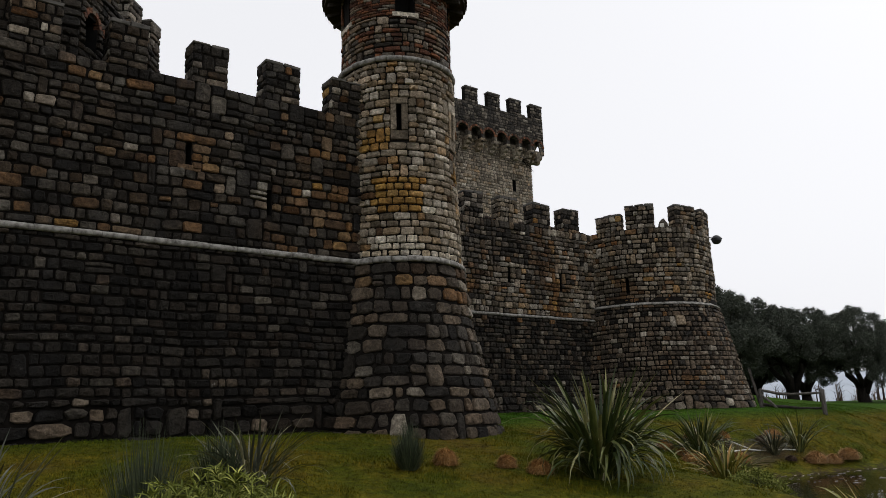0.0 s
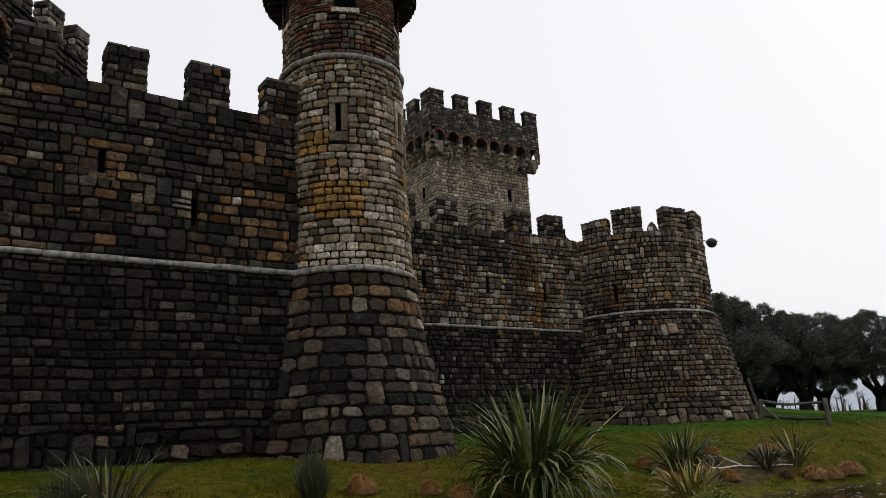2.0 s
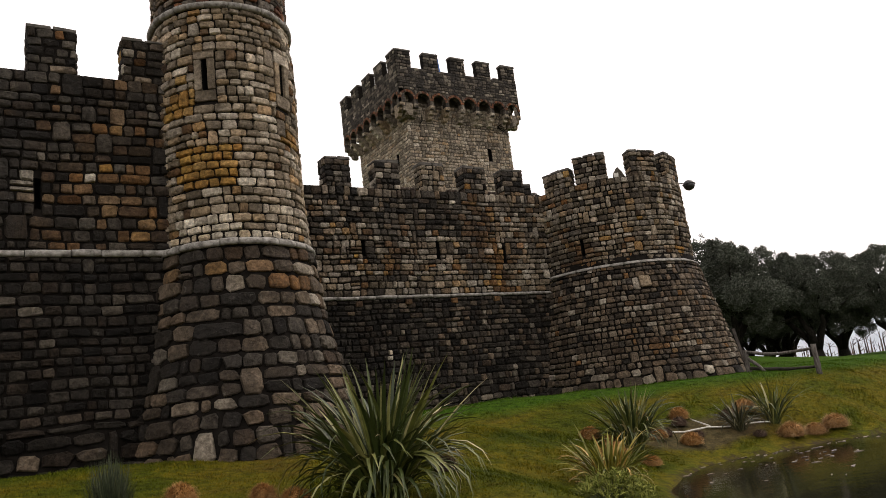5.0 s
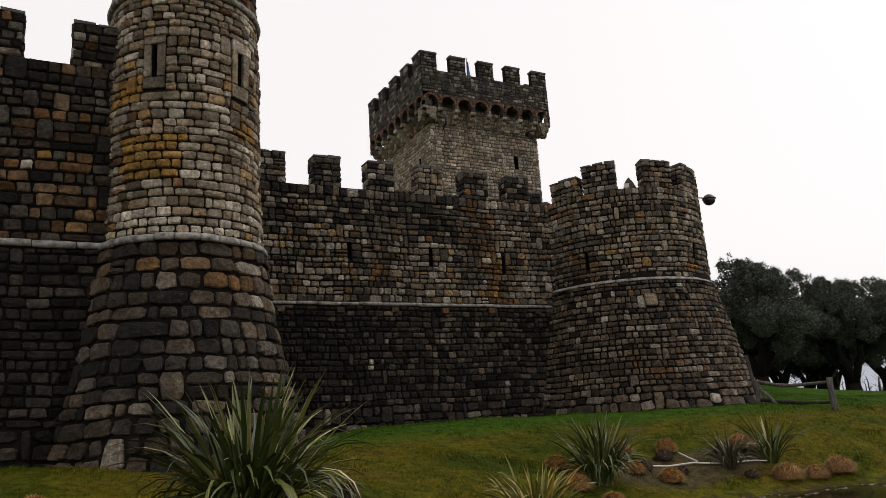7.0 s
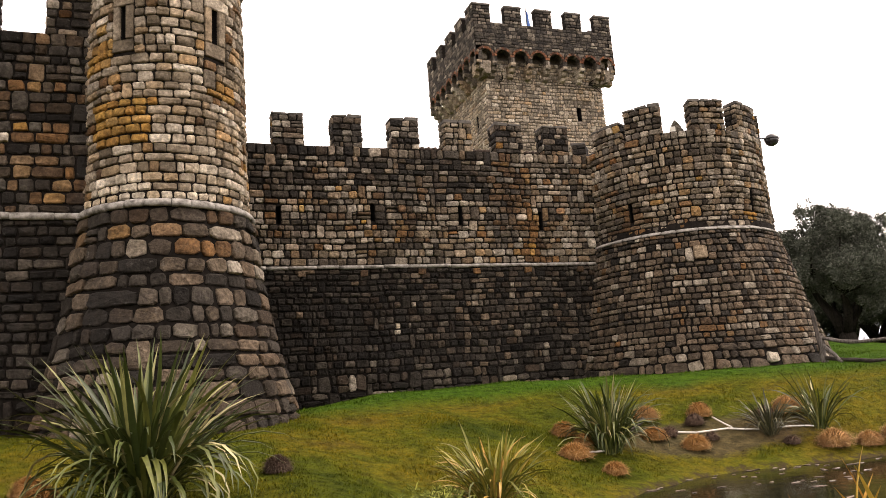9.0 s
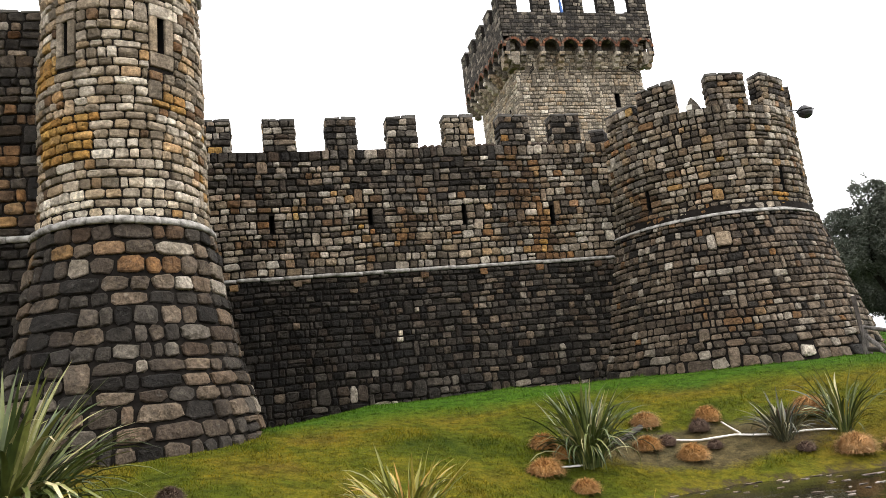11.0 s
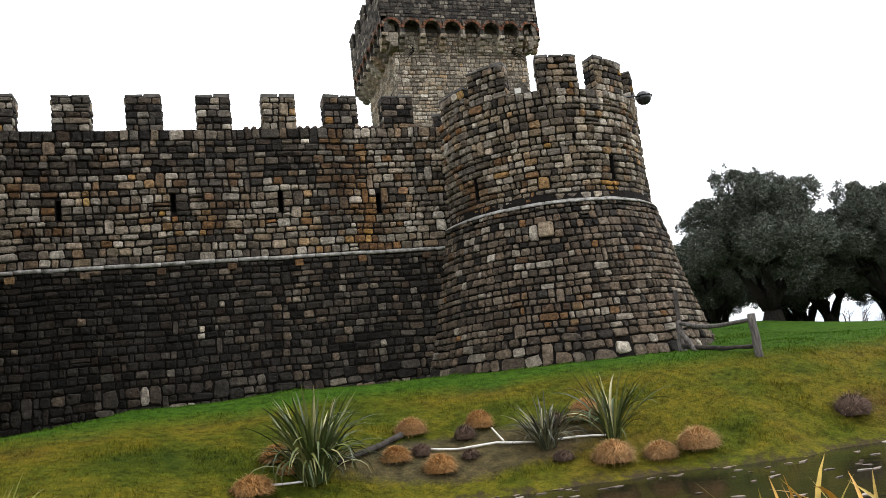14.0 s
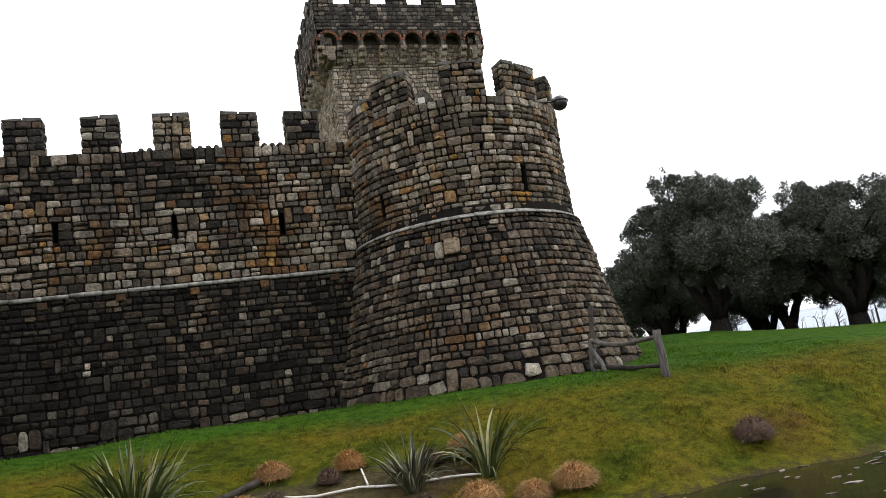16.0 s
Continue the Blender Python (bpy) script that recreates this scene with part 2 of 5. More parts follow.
def turf_colour(n, l):
    """Mown green lawn on the level, mossy yellow and olive turf on the slope below."""
    big = noise_tex(n, l, 0.45, 5, 0.65)
    r = ramp(n, [(0.3, (0.028, 0.043, 0.005)), (0.43, (0.058, 0.069, 0.0065)), (0.55, (0.096, 0.085, 0.009)), (0.7, (0.075, 0.05, 0.012))])
    l.new(big.outputs["Fac"], r.inputs[0])
    mid = noise_tex(n, l, 5.5, 7, 0.75)
    g = n.new("ShaderNodeNewGeometry")
    sx = n.new("ShaderNodeSeparateXYZ")
    l.new(g.outputs["Position"], sx.inputs[0])
    hi = n.new("ShaderNodeMath")
    hi.operation = "MULTIPLY_ADD"
    hi.inputs[1].default_value = 0.7
    l.new(big.outputs["Fac"], hi.inputs[0])
    l.new(sx.outputs["Z"], hi.inputs[2])
    lawn = n.new("ShaderNodeMapRange")
    lawn.inputs["From Min"].default_value = 1.64
    lawn.inputs["From Max"].default_value = 1.86
    lawn.inputs["To Max"].default_value = 0.85
    l.new(hi.outputs[0], lawn.inputs["Value"])
    c = mixc(n, l, "MIX", lawn.outputs[0], r.outputs[0], (0.03, 0.085, 0.008))
    mr = ramp(n, [(0.34, (0.3, 0.34, 0.28)), (0.5, (0.95, 0.95, 0.9)), (0.66, (1.6, 1.5, 1.3))])
    l.new(mid.outputs["Fac"], mr.inputs[0])
    # the planting bed: bare brown soil with litter
    cx = n.new("ShaderNodeMath")
    cx.operation = "MULTIPLY_ADD"
    cx.inputs[1].default_value, cx.inputs[2].default_value = 1 / 2.6, -19.3 / 2.6
    l.new(sx.outputs["X"], cx.inputs[0])
    cy = n.new("ShaderNodeMath")
    cy.operation = "MULTIPLY_ADD"
    cy.inputs[1].default_value, cy.inputs[2].default_value = 1 / 0.85, -12.55 / 0.85
    l.new(sx.outputs["Y"], cy.inputs[0])
    cv = n.new("ShaderNodeCombineXYZ")
    l.new(cx.outputs[0], cv.inputs[0])
    l.new(cy.outputs[0], cv.inputs[1])
    ln = n.new("ShaderNodeVectorMath")
    ln.operation = "LENGTH"
    l.new(cv.outputs[0], ln.inputs[0])
    sm = n.new("ShaderNodeMath")
    sm.operation = "MULTIPLY_ADD"
    sm.inputs[1].default_value = 0.9
    l.new(mid.outputs["Fac"], sm.inputs[0])
    l.new(ln.outputs["Value"], sm.inputs[2])
    bed = n.new("ShaderNodeMapRange")
    bed.inputs["From Min"].default_value, bed.inputs["From Max"].default_value = 1.2, 1.5
    bed.inputs["To Min"].default_value, bed.inputs["To Max"].default_value = 0.75, 0.0
    l.new(sm.outputs[0], bed.inputs["Value"])
    c = mixc(n, l, "MIX", bed.outputs[0], c, (0.07, 0.052, 0.038))
    return mixc(n, l, "MULTIPLY", 0.85, c, mr.outputs[0]), mid, sx


def ground_material():
    m, n, l, b = shader("lawn", 0.95, 0.05)
    c, mid, sx = turf_colour(n, l)
    fine = noise_tex(n, l, 45, 4, 0.7)
    fr = ramp(n, [(0.3, (0.4, 0.4, 0.35)), (0.7, (1.5, 1.5, 1.4))])
    l.new(fine.outputs["Fac"], fr.inputs[0])
    c = mixc(n, l, "MULTIPLY", 0.8, c, fr.outputs[0])
    # bare damp soil just above the water
    ad = n.new("ShaderNodeMath")
    ad.operation = "MULTIPLY_ADD"
    ad.inputs[1].default_value = 0.5
    l.new(mid.outputs["Fac"], ad.inputs[0])
    l.new(sx.outputs["Z"], ad.inputs[2])
    soil = n.new("ShaderNodeMapRange")
    soil.inputs["From Min"].default_value = 0.1
    soil.inputs["From Max"].default_value = 0.2
    soil.inputs["To Min"].default_value = 1.0
    soil.inputs["To Max"].default_value = 0.0
    l.new(ad.outputs[0], soil.inputs["Value"])
    c = mixc(n, l, "MIX", soil.outputs[0], c, (0.05, 0.036, 0.022))
    l.new(c, b.inputs["Base Color"])
    lumps = noise_tex(n, l, 9, 6, 0.7)
    bump(n, l, b, lumps.outputs["Fac"], 1.0, 0.09)
    return m


def blade_material():
    m, n, l, b = shader("grass_blade", 0.85, 0.06)
    c, _, _ = turf_colour(n, l)
    r = ramp(n, [(0, (0.85, 0.88, 0.75)), (0.6, (1.25, 1.2, 1.0)), (0.9, (1.6, 1.4, 1.1)), (1, (2.2, 1.7, 1.5))])
    l.new(n.new("ShaderNodeNewGeometry").outputs["Random Per Island"], r.inputs[0])
    c = mixc(n, l, "MULTIPLY", 1.0, c, r.outputs[0])
    l.new(c, b.inputs["Base Color"])
    return m


BLADE = blade_material()
LAWN = ground_material()


def water_material():
    m, n, l, b = shader("pond_water", 0.06, 0.3)
    b.inputs["Base Color"].default_value = (0.012, 0.012, 0.007, 1)
    b.inputs["IOR"].default_value = 1.33
    t = noise_tex(n, l, 2.2, 4, 0.6, (1, 1.8, 1))
    bump(n, l, b, t.outputs["Fac"], 0.12, 0.05)
    return m


WATER = water_material()


# ---- builders ----
def mesh_from(name, verts, faces, mats, slots=None, smooth=False):
    me = bpy.data.meshes.new(name)
    me.from_pydata([tuple(map(float, v)) for v in verts], [], [tuple(map(int, f)) for f in faces])
    for m in mats:
        me.materials.append(m)
    if slots is not None:
        me.polygons.foreach_set("material_index", np.asarray(slots, dtype=np.int32))
    if smooth:
        me.polygons.foreach_set("use_smooth", np.ones(len(faces), dtype=bool))
    me.update()
    return me


def part(name, me, parent, label=""):
    ob = new(name, me)
    ob.parent = parent
    return tagged(ob, label)


def lay(rng, u0, u1, v0, v1, course, width, holes=(), tall=0.012, spread=0.3):
    """Courses of blocks over a rectangle of wall, round the holes: (u0, v0, u1, v1) each."""
    lines = [v0]
    while lines[-1] < v1 - 1e-6:
        h = course * rng.uniform(0.8, 1.22)
        lines.append(v1 if v1 - lines[-1] - h < 0.55 * course else lines[-1] + h)
    out, blocked = [], []
    for k in range(len(lines) - 1):
        a, b = lines[k], lines[k + 1]
        cuts = list(blocked)
        for hu0, hv0, hu1, hv1 in holes:
            if min(b, hv1) - max(a, hv0) > 0.3 * (b - a):
                cuts.append((hu0, hu1))
        segs = [(u0, u1)]
        for c0, c1 in cuts:
            nxt = []
            for s0, s1 in segs:
                if c1 <= s0 or c0 >= s1:
                    nxt.append((s0, s1))
                    continue
                if c0 - s0 > 0.05:
                    nxt.append((s0, c0))
                if s1 - c1 > 0.05:
                    nxt.append((c1, s1))
            segs = nxt
        blocked = []
        for s0, s1 in segs:
            u = s0
            while u < s1 - 1e-4:
                w = width * min(2.0, max(0.5, rng.lognormvariate(0, spread)))
                if s1 - u - w < 0.45 * width:
                    w = s1 - u
                top = b
                r = rng.random()
                if r < tall and k + 2 < len(lines) and w < 1.4 * width:
                    top = lines[k + 2]
                    blocked.append((u, u + w))
                if r > 0.985 and b - a > 0.19:
                    c = a + (b - a) * rng.uniform(0.4, 0.6)
                    out += [(u, a, u + w, c), (u, c, u + w, b)]
                else:
                    out.append((u, a, u + w, top))
                u += w
    return out


BASE8 = np.array([(-0.84, -1), (0.84, -1), (1, -0.76), (1, 0.76), (0.84, 1), (-0.84, 1), (-1, 0.76), (-1, -0.76)])

ROUND8 = np.array([(-0.62, -1), (0.55, -0.95), (1, -0.5), (0.96, 0.55), (0.5, 1), (-0.6, 0.96), (-1, 0.5), (-0.97, -0.6)])


def block_verts(rect, surf, nrng, proud, gap, rough):
    u0, v0, u1, v1 = rect
    cu, cv, hu, hv = (u0 + u1) / 2, (v0 + v1) / 2, (u1 - u0) / 2, (v1 - v0) / 2
    g = gap * nrng.uniform(0.55, 1.6)
    mixed = nrng.uniform(0.45, 1.0) if rough > 0.13 else nrng.uniform(0.0, 0.6)
    shape = BASE8 * (1 - mixed) + ROUND8 * mixed
    ring = shape * (max(hu - g, 0.012), max(hv - g, 0.012))
    ring = ring + nrng.uniform(-1, 1, ring.shape) * min(hu, hv) * rough
    p = proud * nrng.uniform(0.45, 1.5)
    inset = min(0.024, 0.32 * min(hu, hv)) / np.array([hu, hv])
    tilt = nrng.uniform(-1, 1, 2) * 0.4 * proud
    pts = []
    for scale, depth in ((np.ones(2), -0.04), (1 - 0.22 * inset, 0.5 * p), (1 - 1.15 * inset, p)):
        for q in ring * scale:
            d = depth
            if depth > 0:
                d = depth + tilt[0] * q[0] / hu + tilt[1] * q[1] / hv + nrng.uniform(-0.28, 0.28) * p
            pts.append(surf(cu + q[0], cv + q[1], d))
    pts.append(surf(cu + nrng.uniform(-0.3, 0.3) * hu, cv + nrng.uniform(-0.3, 0.3) * hv, p * nrng.uniform(0.9, 1.5)))
    return pts


BLOCK_FACES = [(r * 8 + i, r * 8 + (i + 1) % 8, r * 8 + 8 + (i + 1) % 8, r * 8 + 8 + i) for r in (0, 1) for i in range(8)] + [(16 + i, 16 + (i + 1) % 8, 24) for i in range(8)]


def masonry(parent, rects, surf, palette, seed, focus=None, limit=300, proud=0.034, gap=0.0118, rough=0.13, name="stone"):
    """Blocks on a wall: those round the focus are parts of their own, the rest one mesh."""
    nrng = np.random.default_rng(seed)
    items = [(palette((r[0] + r[2]) / 2, (r[1] + r[3]) / 2, nrng), block_verts(r, surf, nrng, proud, gap, rough)) for r in rects]
    order = list(range(len(items)))
    if focus is not None:
        order.sort(key=lambda i: (Vector(items[i][1][-1]) - Vector(focus)).length)
    single, rest = order[:limit], order[limit:]
    for i in single:
        key, pts = items[i]
        part(name, mesh_from(name, pts, BLOCK_FACES, [STONE[key][0]]), parent)
    if rest:
        keys = sorted({items[i][0] for i in rest})
        verts, faces, slots = [], [], []
        for i in rest:
            key, pts = items[i]
            o = len(verts)
            verts += pts
            faces += [tuple(o + j for j in f) for f in BLOCK_FACES]
            slots += [keys.index(key)] * len(BLOCK_FACES)
        ob = part("stonework", mesh_from("stonework", verts, faces, [STONE[k][1] for k in keys], slots), parent)
        tagged(ob, kind="stuff")


def shell(name, surf, us, vs, holes, thick, recess, mat, dark=None):
    """A wall's body: a front with recessed openings, a back, and its four edges."""
    face = surf
    surf = lambda u, v, d: face(u, v, d - 0.022)
    us = sorted(set(us) | {h[0] for h in holes} | {h[2] for h in holes})
    vs = sorted(set(vs) | {h[1] for h in holes} | {h[3] for h in holes})
    verts, faces, slots, index = [], [], [], {}

    def at(u, v, d):
        key = (round(u, 5), round(v, 5), d)
        if key not in index:
            index[key] = len(verts)
            verts.append(surf(u, v, d))
        return index[key]

    def quad(a, b, c, d, s=0):
        faces.append((a, b, c, d))
        slots.append(s)

    for a, b in zip(us, us[1:]):
        for c, e in zip(vs, vs[1:]):
            inside = any(h[0] - 1e-6 < a and b < h[2] + 1e-6 and h[1] - 1e-6 < c and e < h[3] + 1e-6 for h in holes)
            quad(at(a, c, 0), at(b, c, 0), at(b, e, 0), at(a, e, 0)) if not inside else quad(at(a, c, -recess), at(b, c, -recess), at(b, e, -recess), at(a, e, -recess), 1)
            quad(at(a, c, -thick), at(a, e, -thick), at(b, e, -thick), at(b, c, -thick))
    for a, b in zip(us, us[1:]):
        for v in (vs[0], vs[-1]):
            quad(at(a, v, 0), at(b, v, 0), at(b, v, -thick), at(a, v, -thick))
    for c, e in zip(vs, vs[1:]):
        for u in (us[0], us[-1]):
            quad(at(u, c, 0), at(u, e, 0), at(u, e, -thick), at(u, c, -thick))
    for h in holes:
        for (a, c), (b, e) in (((h[0], h[1]), (h[2], h[1])), ((h[2], h[1]), (h[2], h[3])), ((h[2], h[3]), (h[0], h[3])), ((h[0], h[3]), (h[0], h[1]))):
            quad(at(a, c, 0), at(b, e, 0), at(b, e, -recess), at(a, c, -recess), 1)
    return mesh_from(name, verts, faces, [mat, dark or mat], slots)


def flat_surf(origin, along, out):
    """A plane wall: u along it, v up, d outward."""
    o, a, n = (np.array(x, float) for x in (origin, along, out))
    return lambda u, v, d: tuple(o + a * u + n * d + np.array([0, 0, v]))


def slab(surf, u0, v0, u1, v1, d0, d1, mat, rng=None, wob=0.0, name="slab"):
    """A block on a wall between two depths, its corners a little off, its edges eased."""
    bm = bmesh.new()
    r = rng or random.Random(1)
    vs = []
    for d in (d0, d1):
        for u, v in ((u0, v0), (u1, v0), (u1, v1), (u0, v1)):
            vs.append(bm.verts.new(surf(u + r.uniform(-wob, wob), v + r.uniform(-wob, wob), d + r.uniform(-wob, wob) * 0.5)))
    for f in ((3, 2, 1, 0), (4, 5, 6, 7), (0, 1, 5, 4), (1, 2, 6, 5), (2, 3, 7, 6), (3, 0, 4, 7)):
        bm.faces.new([vs[i] for i in f])
    bmesh.ops.recalc_face_normals(bm, faces=bm.faces)
    bmesh.ops.bevel(bm, geom=bm.edges, offset=min(0.012, 0.2 * abs(v1 - v0), 0.2 * abs(d1 - d0)), segments=1, affect="EDGES")
    me = bpy.data.meshes.new(name)
    bm.to_mesh(me)
    bm.free()
    me.materials.append(mat)
    return me


def merlon(parent, surf, u0, u1, v0, v1, thick, palette, seed, course=0.165, width=0.24, cap=True):
    rng = random.Random(seed)
    body = part("merlon", slab(surf, u0 + 0.02, v0, u1 - 0.02, v1 - 0.03, -thick + 0.02, -0.01, MORTAR, name="merlon"), parent)
    masonry(body, lay(rng, u0, u1, v0, v1 - 0.06, course, width), surf, palette, seed, (0, 0, 0), 60, 0.024)
    for edge, sign in ((u0, -1), (u1, 1)):
        side = (lambda s, v, d, edge=edge, sign=sign: surf(edge + sign * (d - 0.015), v, -s))
        masonry(body, lay(rng, 0.0, thick, v0, v1 - 0.06, course, width), side, palette, seed + 7 + sign, None, 0, 0.022)
    if cap:
        n = max(1, round((u1 - u0) / 0.42))
        for i in range(n):
            a, b = u0 - 0.02 + (u1 - u0 + 0.04) * i / n, u0 - 0.02 + (u1 - u0 + 0.04) * (i + 1) / n
            part("coping_stone", slab(surf, a + 0.018, v1 - 0.07, b - 0.018, v1 + rng.uniform(-0.02, 0.03), -thick + 0.01, 0.018, COPING, rng, 0.016, "coping_stone"), body)


def moulding(parent, surf, u0, u1, v, radius, seed, length=0.55, depth=0.02, flat=False):
    """A rounded string course of separate lengths of stone."""
    rng = random.Random(seed)
    n = max(1, round(abs(u1 - u0) / length))
    edges = [u0 + (u1 - u0) * (i + (rng.uniform(-0.15, 0.15) if 0 < i < n else 0)) / n for i in range(n + 1)]
    for a, b in zip(edges, edges[1:]):
        verts, faces = [], []
        r = radius * rng.uniform(0.92, 1.08)
        off = rng.uniform(-0.008, 0.008)
        steps = 4
        for i in range(steps + 1):
            u = a + 0.006 + (b - a - 0.012) * i / steps
            rr = r * (0.93 if i in (0, steps) else 1.0)
            for j in range(10):
                t = 2 * math.pi * j / 10
                verts.append(surf(u, v + off + rr * math.sin(t), depth + rr * math.cos(t)))
        for i in range(steps):
            for j in range(10):
                faces.append((i * 10 + j, i * 10 + (j + 1) % 10, i * 10 + 10 + (j + 1) % 10, i * 10 + 10 + j))
        faces += [tuple(range(9, -1, -1)), tuple(steps * 10 + j for j in range(10))]
        part("moulding", mesh_from("moulding", verts, faces, [MOULDING], smooth=True), parent)


def structure(name, me, label, category):
    return tagged(new(name, me), label, category, kind="structure")


def zones(default, boxes, odd=()):
    """Which stone lies where: boxes (u0, v0, u1, v1, kind), else the default, with a few odd ones."""
    def pick(u, v, nrng):
        for u0, v0, u1, v1, kind in boxes:
            if u0 <= u <= u1 and v0 <= v <= v1:
                return kind
        r = nrng.random()
        for share, kind in odd:
            if r < share:
                return kind
            r -= share
        return default
    return pick


def span(a, b, step):
    n = max(1, math.ceil(abs(b - a) / step))
    return [a + (b - a) * i / n for i in range(n + 1)]


def wobble(surf, amp=0.014):
    """Courses that run not quite true."""
    def f(u, v, d):
        return surf(u, v + amp * (math.sin(u * 1.9 + v * 0.7) + 0.6 * math.sin(u * 4.3 + 1.3 * v)), d + 0.012 * math.sin(u * 1.1 + v * 1.7))
    return f


# ---- the near curtain wall ----
def smoothed(a, b, x):
    t = min(1.0, max(0.0, (x - a) / (b - a)))
    return t * t * (3 - 2 * t)


A_Y, A_L, A_R, A_STR, A_TOP = 14.31, -7.0, 8.75, 5.0, 8.36


def batter(z, top, lean):
    return max(0.0, top - z) * lean


a_surf = wobble(lambda u, v, d: (u, A_Y - d - batter(v, A_STR, 0.045), v), 0.012)
a_slits = [(4.46, 6.58, 4.57, 7.1), (6.17, 5.8, 6.27, 6.36)]
wall_a = structure("wall_1", shell("wall_1", a_surf, span(A_L, A_R, 1.0), span(0.9, A_TOP, 0.8), a_slits, 0.85, 0.45, MORTAR, DARK),
                   "tall curtain wall of weathered rubble blocks, dimmed in colour, with battlements", "castle wall")
rng_a = random.Random(11)


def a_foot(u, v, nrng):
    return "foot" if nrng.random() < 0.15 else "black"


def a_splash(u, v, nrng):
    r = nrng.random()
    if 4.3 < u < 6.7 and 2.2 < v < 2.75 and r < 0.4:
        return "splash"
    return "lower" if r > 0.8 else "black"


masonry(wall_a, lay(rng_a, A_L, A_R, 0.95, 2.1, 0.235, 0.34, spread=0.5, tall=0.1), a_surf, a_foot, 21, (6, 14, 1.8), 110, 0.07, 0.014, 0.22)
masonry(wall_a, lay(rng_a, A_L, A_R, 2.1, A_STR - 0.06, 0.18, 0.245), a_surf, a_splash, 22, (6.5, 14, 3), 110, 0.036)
# Mostly the darkened upper stone, so this wall's shade lies in its colour.
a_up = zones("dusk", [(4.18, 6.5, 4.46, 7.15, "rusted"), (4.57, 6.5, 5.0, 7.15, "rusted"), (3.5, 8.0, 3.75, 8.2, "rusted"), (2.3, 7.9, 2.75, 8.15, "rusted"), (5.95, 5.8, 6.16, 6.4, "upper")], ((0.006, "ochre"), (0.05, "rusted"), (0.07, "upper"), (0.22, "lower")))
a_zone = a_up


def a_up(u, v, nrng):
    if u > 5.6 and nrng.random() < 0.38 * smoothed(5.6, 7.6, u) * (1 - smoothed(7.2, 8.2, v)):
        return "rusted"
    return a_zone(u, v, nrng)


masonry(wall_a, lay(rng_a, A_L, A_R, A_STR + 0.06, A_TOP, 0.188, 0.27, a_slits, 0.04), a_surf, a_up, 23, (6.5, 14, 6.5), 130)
moulding(wall_a, lambda u, v, d: (u, A_Y - d, v), A_L, 8.45, A_STR, 0.062, 5, 0.6)
part("lintel", slab(a_surf, 4.3, 7.1, 4.75, 7.22, -0.3, 0.02, STONE["rusted"][0], rng_a, 0.008), wall_a)
part("sill", slab(a_surf, 4.3, 6.46, 4.75, 6.58, -0.3, 0.025, STONE["rusted"][0], rng_a, 0.008), wall_a)
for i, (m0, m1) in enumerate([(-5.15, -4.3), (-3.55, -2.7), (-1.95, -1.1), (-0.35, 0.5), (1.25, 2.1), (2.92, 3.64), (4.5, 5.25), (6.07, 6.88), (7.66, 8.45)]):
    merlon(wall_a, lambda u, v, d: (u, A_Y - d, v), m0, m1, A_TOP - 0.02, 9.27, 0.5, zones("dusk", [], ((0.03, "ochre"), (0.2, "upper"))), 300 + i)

# ---- the far curtain wall ----
C_Y, C_L, C_R, C_STR, C_TOP = 19.47, 9.6, 21.95, 4.97, 8.28
c_surf = wobble(lambda u, v, d: (u, C_Y - d - batter(v, C_STR, 0.03), v), 0.012)
c_slits = [(12.29, 6.12, 12.4, 6.6), (14.78, 6.2, 14.89, 6.68), (17.3, 6.1, 17.41, 6.68), (19.76, 6.0, 19.88, 6.54)]
wall_c = structure("wall_2", shell("wall_2", c_surf, span(C_L, C_R, 1.0), span(0.7, C_TOP, 0.8), c_slits, 0.85, 0.45, MORTAR, DARK),
                   "curtain wall of brown and grey rubble stone with battlements", "castle wall")
rng_c = random.Random(12)


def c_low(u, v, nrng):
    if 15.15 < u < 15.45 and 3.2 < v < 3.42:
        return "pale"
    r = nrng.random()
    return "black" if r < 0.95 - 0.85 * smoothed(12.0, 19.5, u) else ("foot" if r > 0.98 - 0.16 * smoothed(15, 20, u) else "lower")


def c_high(u, v, nrng):
    if v > 7.1 + 0.35 * math.sin(u * 1.3) and u < 18.3 and nrng.random() < 0.6:
        return "lower"
    warm = math.exp(-((u - 19.2 - 0.3 * (7.0 - v)) / 0.55) ** 2) + 0.5 * math.exp(-((u - 15.4) / 0.6) ** 2 - ((v - 6.0) / 0.4) ** 2)
    if nrng.random() < 0.7 * warm:
        return "rusted"
    return c_zone(u, v, nrng)


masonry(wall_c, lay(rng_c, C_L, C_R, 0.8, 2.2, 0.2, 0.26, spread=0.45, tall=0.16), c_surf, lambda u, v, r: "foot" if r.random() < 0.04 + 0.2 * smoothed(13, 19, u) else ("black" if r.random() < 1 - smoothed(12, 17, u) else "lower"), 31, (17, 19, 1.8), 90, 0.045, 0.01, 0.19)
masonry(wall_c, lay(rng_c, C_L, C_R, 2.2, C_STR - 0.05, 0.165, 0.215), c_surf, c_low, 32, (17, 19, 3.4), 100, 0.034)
c_boxes = [(19.15, 5.25, 19.5, 5.6, "ochre"), (15.35, 5.95, 15.75, 6.2, "rusted"), (14.3, 6.45, 14.75, 6.7, "mid"), (16.9, 6.2, 17.25, 6.6, "mid"), (19.5, 5.5, 20.3, 6.0, "mid"), (13.5, 5.15, 21.7, 5.5, "mid")]
c_zone = zones("upper", c_boxes, ((0.006, "ochre"), (0.06, "rusted"), (0.22, "mid")))
